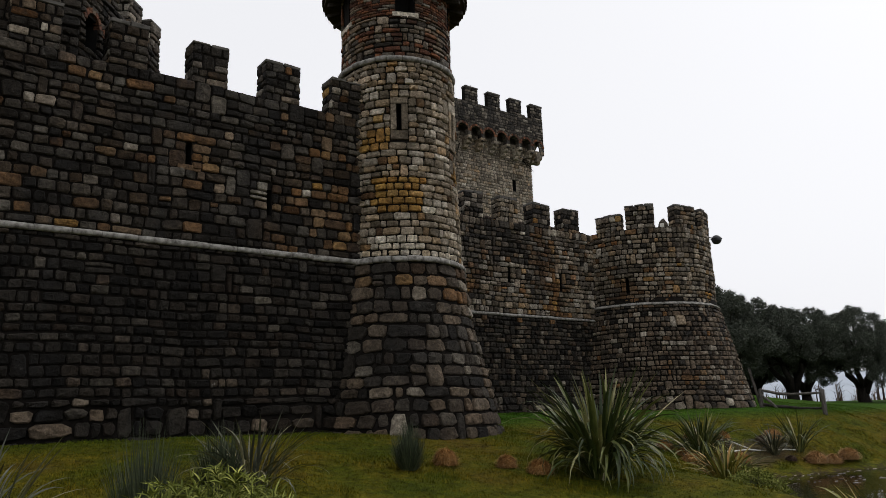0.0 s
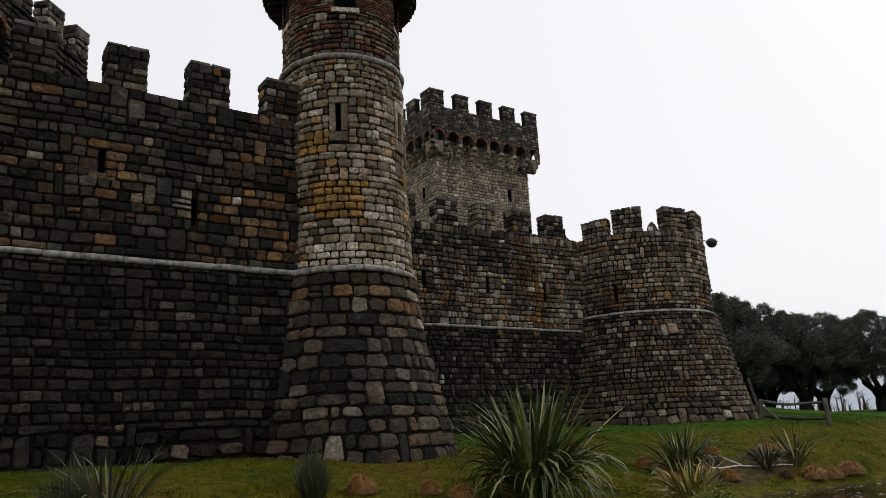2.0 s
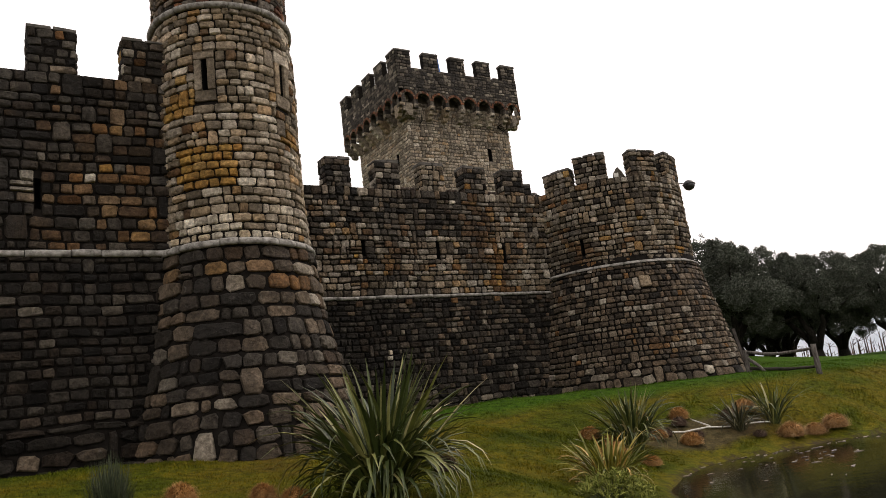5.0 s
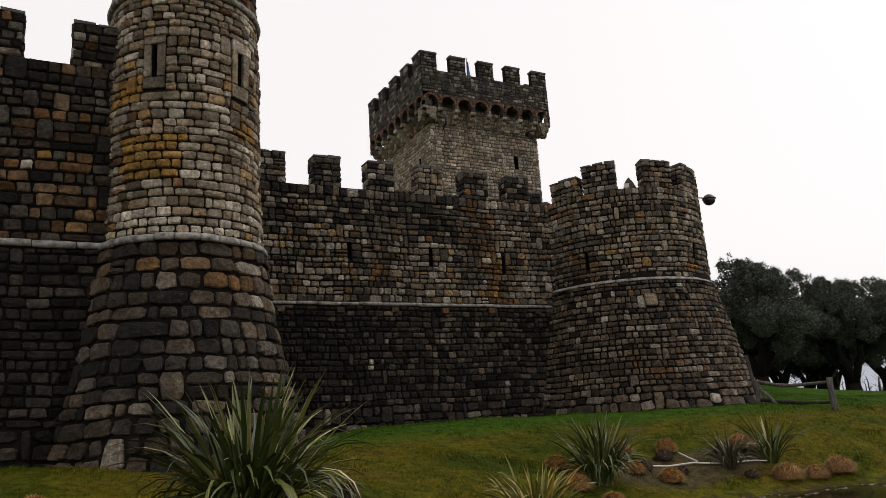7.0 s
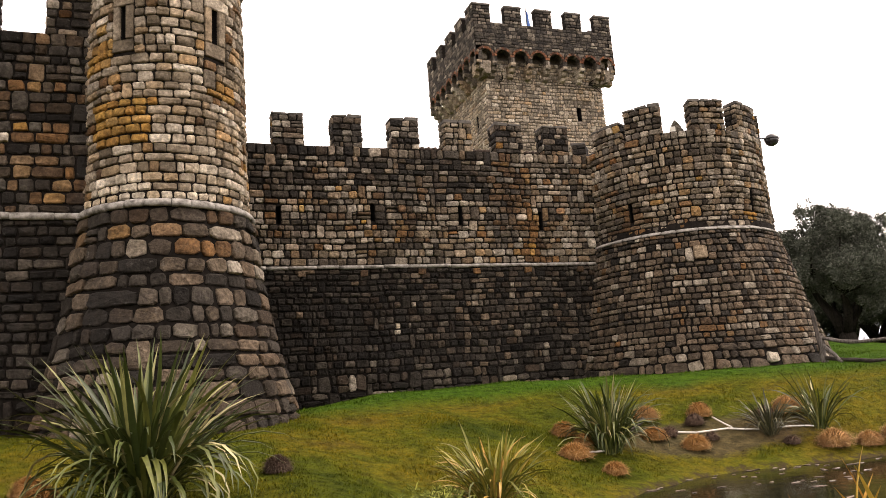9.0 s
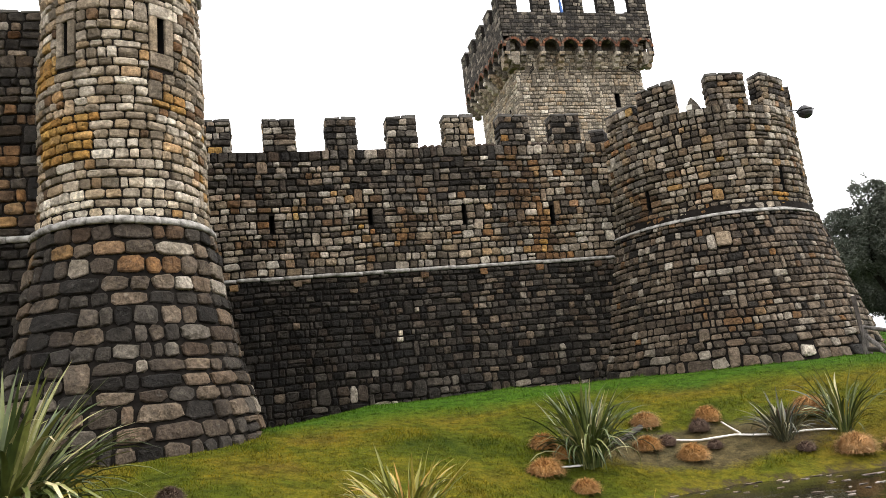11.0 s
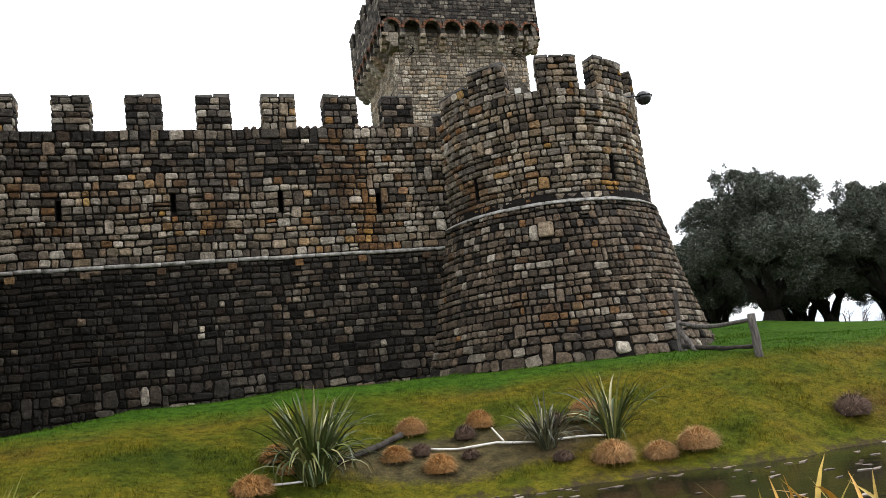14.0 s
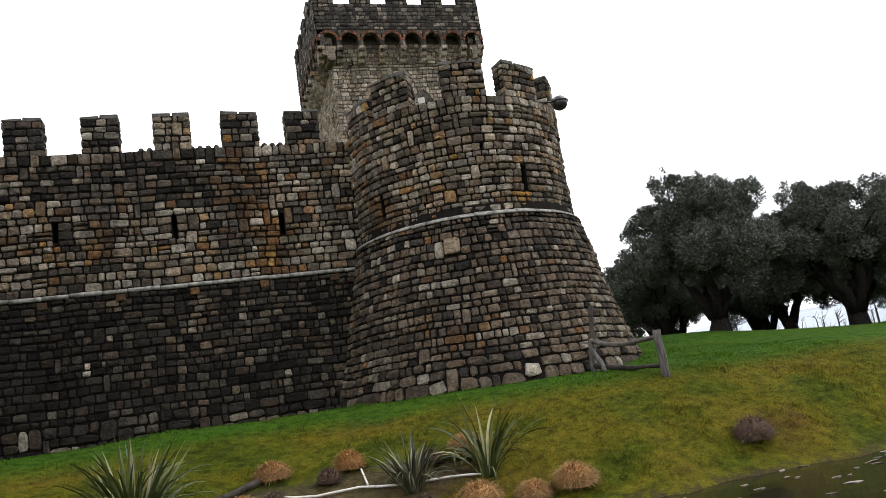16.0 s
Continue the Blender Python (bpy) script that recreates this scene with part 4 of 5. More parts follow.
def ground_z(x, y):
    shore = max(far_shore(x) if x > 10.8 else 2.7, 5.0 - 3.0 * smooth(9, 13, x) if x < 13 else 0)
    foot = float(np.interp(x, [8, 12, 15, 20, 24, 26, 40], [13.3, 14.6, 16.2, 16.3, 15.0, 14.4, 15.0]))
    level = float(np.interp(x, [0, 9, 11.4, 14, 17, 25], [1.4, 1.36, 1.36, 1.6, 1.66, 1.58])) - 0.2 * smooth(16.5, 19.3, y) * (1 - smooth(11, 16, x))
    level += float(np.interp(y, [14.4, 16.3, 18, 19.3, 20.6, 24, 40], [0.02, 0.15, 0.34, 0.58, 0.78, 0.98, 1.4])) * smooth(23, 28, x) * (1 - 0.7 * smooth(31, 37, x))
    s = min(1.0, max(0.0, (y - shore) / (foot - shore)))
    k = 0.15 + 0.75 * smooth(20.5, 25, x)
    z = -0.02 + (level + 0.02) * (k * math.sin(math.pi / 2 * s) + (1 - k) * s)
    if x > 10.8 and y < far_shore(x):
        edge = min(far_shore(x) - y, (y - near_shore(x)) * 0.8, 60 - x)
        z = -0.02 - 0.6 * smooth(0.0, 1.2, edge) if edge > 0 else -0.02 + 0.02 * smooth(0, 1, -edge)
    if x > 10.8 and y <= near_shore(x) and y < far_shore(x):
        z = 0.02 + 0.06 * smooth(0, 0.8, near_shore(x) - y)
    far = max(0.0, math.hypot(x - 20, y - 10) - 45)
    z -= min(3.5, far * 0.035)
    n = noise.noise(Vector((x * 0.5, y * 0.5, 0.3))) * 0.06 + noise.noise(Vector((x * 1.9, y * 1.9, 5.3))) * 0.022
    return z + n * (1.0 if y > 3 else 0.3)


def sheet():
    xs = [-900, -300, -120, -60, -30] + [(-14 + 0.4 * i) for i in range(116)] + [34, 37, 40, 44, 48, 54, 62, 75, 95, 140, 300, 900, 2500]
    ys = [-900, -250, -60, -20, -8, -3, -1, 1, 1.5, 1.9] + [2.2 + 0.3 * i for i in range(63)] + [21.5, 22.5, 24, 26, 28, 31, 34, 38, 42, 48, 56, 70, 90, 130, 250, 700, 2500]
    verts = [(x, y, ground_z(x, y)) for y in ys for x in xs]
    w = len(xs)
    faces = [(j * w + i, j * w + i + 1, j * w + w + i + 1, j * w + w + i) for j in range(len(ys) - 1) for i in range(w - 1)]
    return mesh_from("ground", verts, faces, [LAWN], smooth=True)


ground = structure("ground", sheet(), "sloping grass bank with mossy yellow-green turf", "grass bank")
wv = [(10.5 + 1.0 * i, 2.2 + 1.0 * j, WATER_Z) for j in range(11) for i in range(52)]
wf = [(j * 52 + i, j * 52 + i + 1, j * 52 + 53 + i, j * 52 + 52 + i) for j in range(10) for i in range(51)]
water = structure("water", mesh_from("water", wv, wf, [WATER]), "still murky brown pond water", "pond")


def strips(items, sections=2):
    """Many thin tapering blades in one go: (root, tip, sag, width) each."""
    verts, faces = [], []
    for root, tip, mid, w, side in items:
        o = len(verts)
        verts += [root - side * w, root + side * w, mid + side * w * 0.8, mid - side * w * 0.8, tip]
        faces += [(o, o + 1, o + 2, o + 3), (o + 3, o + 2, o + 4)]
    return verts, faces


def turf():
    rng = random.Random(5)
    items = []
    while len(items) < 170000:
        x, y = rng.uniform(0, 30), rng.uniform(6.5, 19.0)
        if rng.random() < 0.35:
            y = rng.uniform(8.0, 14.0)
        if x > 10.8 and y < far_shore(x) + 0.05:
            continue
        if y > 14.1 and x < 9.7 or math.hypot(x - T_C[0], y - T_C[1]) < 2.0 or math.hypot(x - R_C[0], y - R_C[1]) < 3.7:
            continue
        if ((x - 19.3) / 2.5) ** 2 + ((y - 12.55) / 0.8) ** 2 < 0.8:
            continue
        z = ground_z(x, y)
        h = rng.uniform(0.015, 0.042) * (1.9 if noise.noise(Vector((x * 0.8, y * 0.8, 2))) > 0.2 else 1.0)
        a = rng.uniform(0, 6.283)
        side = Vector((math.cos(a), math.sin(a), 0))
        lean = Vector((rng.uniform(-1, 1), rng.uniform(-1, 1), 0)) * h * 0.9
        root = Vector((x, y, z - 0.01))
        items.append((root, root + lean + Vector((0, 0, h)), root + lean * 0.35 + Vector((0, 0, h * 0.6)), rng.uniform(0.003, 0.007), side))
    return strips(items)


tv, tf = turf()
tagged(new("grass", mesh_from("grass", tv, tf, [BLADE])), "short damp grass blades on the bank", "grass", kind="stuff")


# ---- plants ----
def leaf_mesh(name, length, width, bend, mat, seed):
    """A long folded strap leaf along +y that rises and arches over."""
    rng = random.Random(seed)
    n = 8
    verts, faces = [], []
    ang = math.pi / 2
    p = Vector((0, 0, 0))
    twist = rng.uniform(-0.4, 0.4)
    for i in range(n + 1):
        f = i / n
        w = width * (0.55 + 0.9 * f) if f < 0.4 else width * (0.91 + 0.09) * max(0.03, (1 - ((f - 0.4) / 0.6) ** 2.2))
        ca, sa = math.cos(twist * f), math.sin(twist * f)
        up = Vector((0, -math.sin(ang), math.cos(ang)))
        side = Vector((1, 0, 0)) * ca + up * sa
        verts += [p - side * w + up * w * 0.5, p, p + side * w + up * w * 0.5]
        ang -= bend / n * (0.35 + 1.5 * f)
        p = p + Vector((0, math.cos(ang), math.sin(ang))) * (length / n)
    for i in range(n):
        o = 3 * i
        faces += [(o, o + 1, o + 4, o + 3), (o + 1, o + 2, o + 5, o + 4)]
    return mesh_from(name, verts, faces, [mat], smooth=True)


def flax(x, y, height, count, mat, seed, label, spread=0.9, wide=0.028, base=0.16, bends=(0.3, 0.8, 1.3, 1.9, 2.6)):
    rng = random.Random(seed)
    root = tagged(new("flax_plant"), label, "plant", group="flax plants on the bank")
    root.matrix_world = pose(x, y, ground_z(x, y) - 0.03)
    kinds = [leaf_mesh("leaf", height, wide, b, mat, seed * 10 + i) for i, b in enumerate(bends)]
    for i in range(count):
        k = min(len(kinds) - 1, int(len(kinds) * rng.random() ** 1.25))
        a = rng.uniform(0, 360)
        out = rng.random()
        s = rng.uniform(0.6, 1.08) * (1.0 if k < 3 else 0.9)
        leaf = part("leaf", kinds[k], root)
        m = pose(base * out * math.sin(-radians(a)), base * out * math.cos(radians(a)), rng.uniform(0, 0.05), 0, 0, a) @ pose(0, 0, 0, -spread * 44 * (0.03 + 0.97 * rng.random() ** 1.2), rng.uniform(-14, 14), rng.uniform(-20, 20))
        leaf.matrix_local = m @ Matrix.Diagonal((s, s, s, 1))
    return root


flax(9.46, 8.66, 1.8, 360, FLAX, 1, "large green flax clump with long arching strap leaves", 0.92, 0.031, 0.2, (0.35, 0.9, 1.6, 2.3, 3.0))
flax(13.4, 9.1, 1.0, 170, FLAX_YELLOW, 2, "yellow-green flax clump beside the pond", 1.0, 0.021, 0.2)
flax(16.8, 12.0, 1.35, 210, FLAX, 3, "dense green flax clump on the planted bank", 0.72, 0.025, 0.22, (0.3, 0.8, 1.4, 2.1, 2.8))
flax(20.45, 12.25, 0.9, 100, FLAX_DARK, 4, "small dark bronze flax clump", 0.85, 0.018, 0.14)
flax(21.57, 12.14, 1.25, 70, FLAX, 5, "loose green flax clump with pale broad leaves", 0.85, 0.024, 0.14)
flax(3.95, 9.5, 1.05, 90, FLAX_DARK, 6, "dull green flax clump below the curtain wall", 1.0, 0.018, 0.3)
flax(0.9, 8.6, 1.1, 70, FLAX_DARK, 7, "dark flax clump below the curtain wall", 1.0, 0.018, 0.25)

for i, (fx, fy, fh) in enumerate(((18.25, 4.4, 0.85), (18.6, 4.5, 0.88), (18.95, 4.45, 0.85), (19.4, 4.3, 0.75), (13.45, 4.05, 0.95), (13.95, 3.95, 0.9))):
    flax(fx, fy, fh, 22, FLAX_ORANGE, 8 + i, "autumn yellow and orange flax clump at the water's edge", 0.8, 0.02, 0.14)
flax(8.05, 3.8, 1.0, 34, FLAX_YELLOW, 20, "yellow flax clump on the near bank", 0.85, 0.024, 0.14)
flax(8.4, 3.7, 0.98, 30, FLAX_YELLOW, 21, "yellow flax clump on the near bank", 0.85, 0.024, 0.14)


def drift(seed, x0, x1, count):
    """Pale leaf litter and scum afloat along the far shore."""
    rng = random.Random(seed)
    verts, faces = [], []
    for _ in range(count):
        x = rng.uniform(x0, x1)
        y = far_shore(x) - rng.random() ** 2 * 3.5 - 0.12
        r, n, o = rng.uniform(0.015, 0.05), 7, len(verts)
        a0 = rng.uniform(-0.5, 0.5)
        for lift in (0.002, 0.01):
            for i in range(n):
                a = 2 * math.pi * i / n
                k = rng.uniform(0.5, 1.1)
                dx, dy = 2.6 * r * k * math.cos(a), 0.8 * r * k * math.sin(a)
                verts.append((x + dx * math.cos(a0) - dy * math.sin(a0), y + dx * math.sin(a0) + dy * math.cos(a0), WATER_Z + lift))
        faces.append(tuple(range(o + n, o + 2 * n)))
        faces += [(o + i, o + (i + 1) % n, o + n + (i + 1) % n, o + n + i) for i in range(n)]
    return mesh_from("floating_litter", verts, faces, [LITTER])


LITTER = leaf_material("floating_leaves", [(0, (0.05, 0.035, 0.025)), (0.7, (0.2, 0.14, 0.11)), (1, (0.36, 0.31, 0.27))], False)
tagged(new("floating_litter", drift(3, 15.5, 30.0, 170)), "pale leaves and scum floating on the pond", "leaf litter", kind="stuff")
shore_pts = [(x, far_shore(x) + 0.02 + 0.03 * math.sin(5 * x), WATER_Z + 0.02) for x in [19.5 + 0.25 * i for i in range(60)]]


def tussock(x, y, r, h, mat, seed, label, count=2200, name="grass_tussock", category="grass tussock", droop=0.3):
    rng = random.Random(seed)
    root = tagged(new(name), label, category, group="grass tussocks on the bank")
    root.matrix_world = pose(x, y, ground_z(x, y))
    dv, df = [], []
    rows, cols = 5, 14
    for j in range(rows + 1):
        e = -0.5 + (math.pi / 2 + 0.5) * j / rows
        for i in range(cols):
            a = 2 * math.pi * i / cols
            k = 1 + 0.14 * noise.noise(Vector((3 * math.cos(a), 3 * math.sin(a), seed + 2 * e)))
            dv.append((0.84 * r * k * math.cos(e) * math.cos(a), 0.84 * r * k * math.cos(e) * math.sin(a), 0.58 * h * k * math.sin(e) + 0.24 * h))
    for j in range(rows):
        for i in range(cols):
            df.append((j * cols + i, j * cols + (i + 1) % cols, j * cols + cols + (i + 1) % cols, j * cols + cols + i))
    part("mound", mesh_from("mound", dv, df, [mat], smooth=True), root)
    items = []
    for _ in range(count):
        a, e = rng.uniform(0, 6.283), math.asin(rng.uniform(-0.35, 1))
        n = Vector((math.cos(e) * math.cos(a), math.cos(e) * math.sin(a), math.sin(e)))
        p = Vector((n.x * r * 0.8, n.y * r * 0.8, n.z * h * 0.55 + 0.24 * h))
        ln = rng.uniform(0.18, 0.5) * r
        t = Vector((n.x * ln, n.y * ln, n.z * ln * 0.6 - droop * ln * 0.5)) + Vector([rng.uniform(-0.3, 0.3) * ln for _ in range(3)])
        items.append((p, p + t, p + t * 0.5 + Vector((0, 0, 0.12 * ln)), 0.0042, Vector((-math.sin(a), math.cos(a), 0))))
    v, f = strips(items)
    tagged(part("fringe", mesh_from("fringe", v, f, [mat]), root), kind="stuff")
    return root


RUSTY, STRAWY = "rounded rust-brown grass tussock on the bank", "rounded straw-coloured grass tussock by the pond"
for i, (x, y, r, h, mat) in enumerate([(7.45, 10.1, 0.27, 0.34, RUST), (8.5, 9.05, 0.26, 0.3, RUST), (8.3, 9.6, 0.22, 0.26, RUST), (10.9, 9.6, 0.22, 0.25, DRYBUSH), (16.34, 12.76, 0.3, 0.32, RUST), (16.5, 12.35, 0.24, 0.26, RUST),
                                       (15.93, 11.66, 0.36, 0.3, RUST), (16.3, 11.1, 0.26, 0.24, RUST), (18.67, 12.17, 0.32, 0.34, RUST), (18.62, 13.58, 0.36, 0.34, STRAW), (19.77, 13.4, 0.32, 0.38, RUST), (21.54, 12.9, 0.42, 0.42, STRAW),
                                       (21.16, 11.45, 0.4, 0.4, STRAW), (21.9, 11.35, 0.32, 0.32, STRAW), (22.47, 11.2, 0.4, 0.4, STRAW), (18.11, 12.62, 0.3, 0.28, RUST)]):
    tussock(x, y, 0.78 * r, 0.82 * h, mat, i + 1, STRAWY if mat is STRAW else RUSTY)
for i, (x, y, r, h) in enumerate([(18.55, 12.75, 0.26, 0.26), (19.4, 13.1, 0.3, 0.32), (19.25, 12.45, 0.22, 0.2), (20.95, 12.9, 0.32, 0.3), (20.5, 11.8, 0.26, 0.2)]):
    tussock(x, y, 0.68 * r, 0.75 * h, DRYBUSH, 40 + i, "dry purple-brown twiggy shrub on bare soil", 700, "dry_shrub", "shrub", 0.0)
tussock(25.46, 11.2, 0.33, 0.36, DRYBUSH, 60, "cut-back brown grass stump on the lawn", 900, "cut_tussock", "grass tussock", 0.2)


def bush(x, y, z, r, h, mat, seed, label, count, leaf=0.09, name="bush"):
    """A rounded shrub of whorled narrow leaves on thin stems."""
    rng = random.Random(seed)
    root = tagged(new(name), label, "shrub")
    root.matrix_world = pose(x, y, z)
    items, stems = [], []
    for _ in range(count):
        a, e = rng.uniform(0, 6.283), math.asin(rng.random() ** 0.8)
        k = rng.uniform(0.75, 1.05) * (1 + 0.2 * noise.noise(Vector((2 * math.cos(a), 2 * math.sin(a), seed + e * 2))))
        p = Vector((r * k * math.cos(e) * math.cos(a), r * k * math.cos(e) * math.sin(a), h * k * math.sin(e)))
        stems.append((Vector((p.x * 0.25, p.y * 0.25, 0)), p, p * 0.6, 0.006, Vector((-math.sin(a), math.cos(a), 0))))
        for _ in range(7):
            t = Vector((rng.uniform(-1, 1), rng.uniform(-1, 1), rng.uniform(-0.3, 0.9))).normalized() * leaf * rng.uniform(0.6, 1.2)
            side = t.cross(Vector((rng.uniform(-1, 1), rng.uniform(-1, 1), 1))).normalized()
            items.append((p, p + t, p + t * 0.5 + Vector((0, 0, 0.01)), leaf * 0.06, side))
    v, f = strips(items)
    tagged(part("foliage", mesh_from("foliage", v, f, [mat]), root), kind="stuff")
    v, f = strips(stems)
    tagged(part("stalk_tuft", mesh_from("stalk_tuft", v, f, [BROOM]), root), kind="stuff")
    return root


bush(2.35, 6.3, ground_z(2.35, 6.3), 0.95, 0.95, BUSH, 3, "low bush of narrow bright yellow-green leaves", 900, 0.13)
bush(12.15, 7.7, ground_z(12.15, 7.7), 0.55, 0.45, BUSH, 4, "low yellow-green bush at the pond's edge", 420, 0.11)


def broom(x, y, h, r, seed, count=650):
    rng = random.Random(seed)
    root = tagged(new("broom_shrub"), "dark green wispy upright shrub on the bank", "shrub", group="broom shrubs on the bank")
    root.matrix_world = pose(x, y, ground_z(x, y))
    items = []
    for _ in range(count):
        a = rng.uniform(0, 6.283)
        q = r * math.sqrt(rng.random())
        b = Vector((q * 0.35 * math.cos(a), q * 0.35 * math.sin(a), 0))
        t = Vector((q * math.cos(a), q * math.sin(a), h * rng.uniform(0.3, 1.15) * (1 - 0.4 * (q / r) ** 2)))
        items.append((b, t, (b + t) / 2 + Vector((rng.uniform(-0.04, 0.04), rng.uniform(-0.04, 0.04), 0)), 0.008, Vector((-math.sin(a), math.cos(a), 0))))
    v, f = strips(items)
    tagged(part("stalk_tuft", mesh_from("stalk_tuft", v, f, [BROOM]), root), kind="stuff")


broom(6.65, 9.95, 0.75, 0.34, 1)
broom(2.2, 7.8, 1.15, 0.5, 2)
broom(3.6, 9.6, 0.8, 0.5, 3, 600)


# ---- logs, fence, lamp ----
def tube(points, radii, sides=8, mat=None, name="branch", smoothed=True, knots=0.0, seed=0):
    rng = random.Random(seed)
    verts, faces = [], []
    pts = [Vector(p) for p in points]
    for i, p in enumerate(pts):
        d = (pts[min(i + 1, len(pts) - 1)] - pts[max(i - 1, 0)]).normalized()
        ref = Vector((0, 0, 1)) if abs(d.z) < 0.9 else Vector((1, 0, 0))
        a = d.cross(ref).normalized()
        b = d.cross(a)
        for j in range(sides):
            t = 2 * math.pi * j / sides
            r = radii[i] * (1 + rng.uniform(-knots, knots))
            verts.append(p + (a * math.cos(t) + b * math.sin(t)) * r)
    for i in range(len(pts) - 1):
        for j in range(sides):
            faces.append((i * sides + j, i * sides + (j + 1) % sides, (i + 1) * sides + (j + 1) % sides, (i + 1) * sides + j))
    faces += [tuple(range(sides - 1, -1, -1)), tuple((len(pts) - 1) * sides + j for j in range(sides))]
    return mesh_from(name, verts, faces, [mat] if mat else [], smooth=smoothed)


def bent(p, q, n, wob, seed, sag=0.0):
    rng = random.Random(seed)
    p, q = Vector(p), Vector(q)
    return [p.lerp(q, i / n) + Vector((0, 0, -sag * math.sin(math.pi * i / n))) + (Vector([rng.uniform(-wob, wob) for _ in range(3)]) if 0 < i < n else Vector((0, 0, 0))) for i in range(n + 1)]


fence = tagged(new("log_fence"), "short rustic fence of weathered logs against the bastion", "fence")
gx, gy = 25.55, 13.3
gz = ground_z(gx, gy)
post_me = tube(bent((gx, gy, gz - 0.1), (gx - 0.03, gy, gz + 0.83), 5, 0.012, 1), [0.085, 0.08, 0.078, 0.075, 0.075, 0.07], 8, LOG, "post", True, 0.12, 1)
part("post", post_me, fence, "upright grey split post")
lz = ground_z(25.3, 15.35)
part("post", tube(bent((25.25, 15.35, lz - 0.1), (25.3, 15.4, lz + 0.68), 5, 0.02, 2), [0.09, 0.085, 0.08, 0.07, 0.065, 0.05], 8, LOG, "post", True, 0.15, 2), fence)
part("rail", tube(bent((25.3, 15.35, lz + 0.62), (gx - 0.02, gy + 0.05, gz + 0.72), 8, 0.02, 3, 0.1), [0.045, 0.05, 0.045, 0.05, 0.04, 0.045, 0.04, 0.04, 0.035], 7, LOG, "rail", True, 0.15, 3), fence)
part("rail", tube(bent((25.25, 15.3, lz + 0.12), (gx, gy + 0.05, gz + 0.2), 8, 0.015, 4, 0.04), [0.06, 0.055, 0.05, 0.05, 0.05, 0.045, 0.04, 0.04, 0.04], 7, DARKLOG, "rail", True, 0.15, 4), fence)
part("brace", tube(bent((25.15, 14.75, lz - 0.02), (25.28, 15.35, lz + 0.45), 5, 0.015, 5), [0.045, 0.05, 0.05, 0.05, 0.05, 0.04], 7, LOG, "brace", True, 0.15, 5), fence, "pale bare branch prop")
plank = tagged(new("leaning_plank", slab(lambda u, v, d: tuple(Vector((25.28, 15.42, lz)) + Vector((0.5, 0.62, 1.35)).normalized() * v + Vector((0.78, -0.62, 0)) * u + Vector((-0.4, -0.5, 0.5)) * d), -0.045, 0.0, 0.045, 1.62, 0.0, 0.05, DARKLOG, random.Random(3), 0.015, "leaning_plank")), "dark weathered plank leaning on the stone bastion", "plank")

for nm, p, q, r, mat, lab in (("pole", (18.55, 12.9, 0), (20.35, 12.44, 0), 0.018, PIPE, "thin bleached pole lying on the bank"), ("pole", (19.91, 13.2, 0), (19.88, 12.62, 0), 0.016, PIPE, "short bleached pole lying on the bank"),
                              ("pole", (20.6, 12.36, 0), (21.45, 12.16, 0), 0.016, PIPE, "short bleached pole lying on the bank"), ("pole", (16.1, 11.85, 0), (16.75, 12.0, 0), 0.016, PIPE, "short bleached pole lying on the bank"),
                              ("log", (17.2, 12.4, 0), (18.4, 13.35, 0), 0.05, DARKLOG, "dark rotten log lying on the bank")):
    n = 6
    pts = []
    for i in range(n + 1):
        v = Vector(p).lerp(Vector(q), i / n)
        pts.append((v.x, v.y, ground_z(v.x, v.y) + r + 0.025))
    tagged(new(nm, tube(pts, [r] * (n + 1), 7, mat, nm, True, 0.1, 7)), lab, "log")

tagged(new("pond_edging", tube(shore_pts, [0.022] * len(shore_pts), 6, PIPE, "pond_edging", True, 0.3, 3)), "pale crumbling edging strip along the waterline", "edging", kind="structure")

lamp = tagged(new("wall_lamp"), "dark round lantern on an iron bracket high on the bastion", "lamp")
LX, LY, LZ = 26.72, 17.4, 8.28
bm = bmesh.new()
bmesh.ops.create_uvsphere(bm, u_segments=20, v_segments=12, radius=0.2)
bmesh.ops.scale(bm, vec=(1, 1, 0.95), verts=bm.verts)
bmesh.ops.translate(bm, vec=(LX, LY, LZ), verts=bm.verts)
me = bpy.data.meshes.new("globe")
bm.to_mesh(me)
bm.free()
me.materials.append(GLOBE)
me.polygons.foreach_set("use_smooth", np.ones(len(me.polygons), dtype=bool))
part("globe", me, lamp)
ring = [(LX + 0.215 * math.cos(2 * math.pi * i / 24), LY + 0.215 * math.sin(2 * math.pi * i / 24), LZ + 0.03) for i in range(25)]
part("band", tube(ring, [0.014] * 25, 6, IRON, "band"), lamp)
part("bracket", tube([(25.9, 17.5, 8.3), (26.2, 17.47, 8.33), (LX, LY, LZ + 0.05)], [0.025, 0.022, 0.02], 6, IRON, "bracket"), lamp)

pole = tagged(new("flagpole"), "thin flagpole with a limp blue flag on the keep", "flag")
part("pole", tube([(27.72, 33.86, 18.4), (27.72, 33.86, 21.6)], [0.03, 0.02], 6, IRON, "pole"), pole)
fv = [(27.72 + 0.34 * f * (0.35 + 0.65 * g), 33.86 + 0.06 * math.sin(7 * f + 3 * g), 21.45 - 1.2 * g - 0.25 * f) for g in [i / 6 for i in range(7)] for f in [j / 5 for j in range(6)]]
part("flag", mesh_from("flag", fv, [(j * 6 + i, j * 6 + i + 1, j * 6 + 7 + i, j * 6 + 6 + i) for j in range(6) for i in range(5)], [CLOTH], smooth=True), pole)

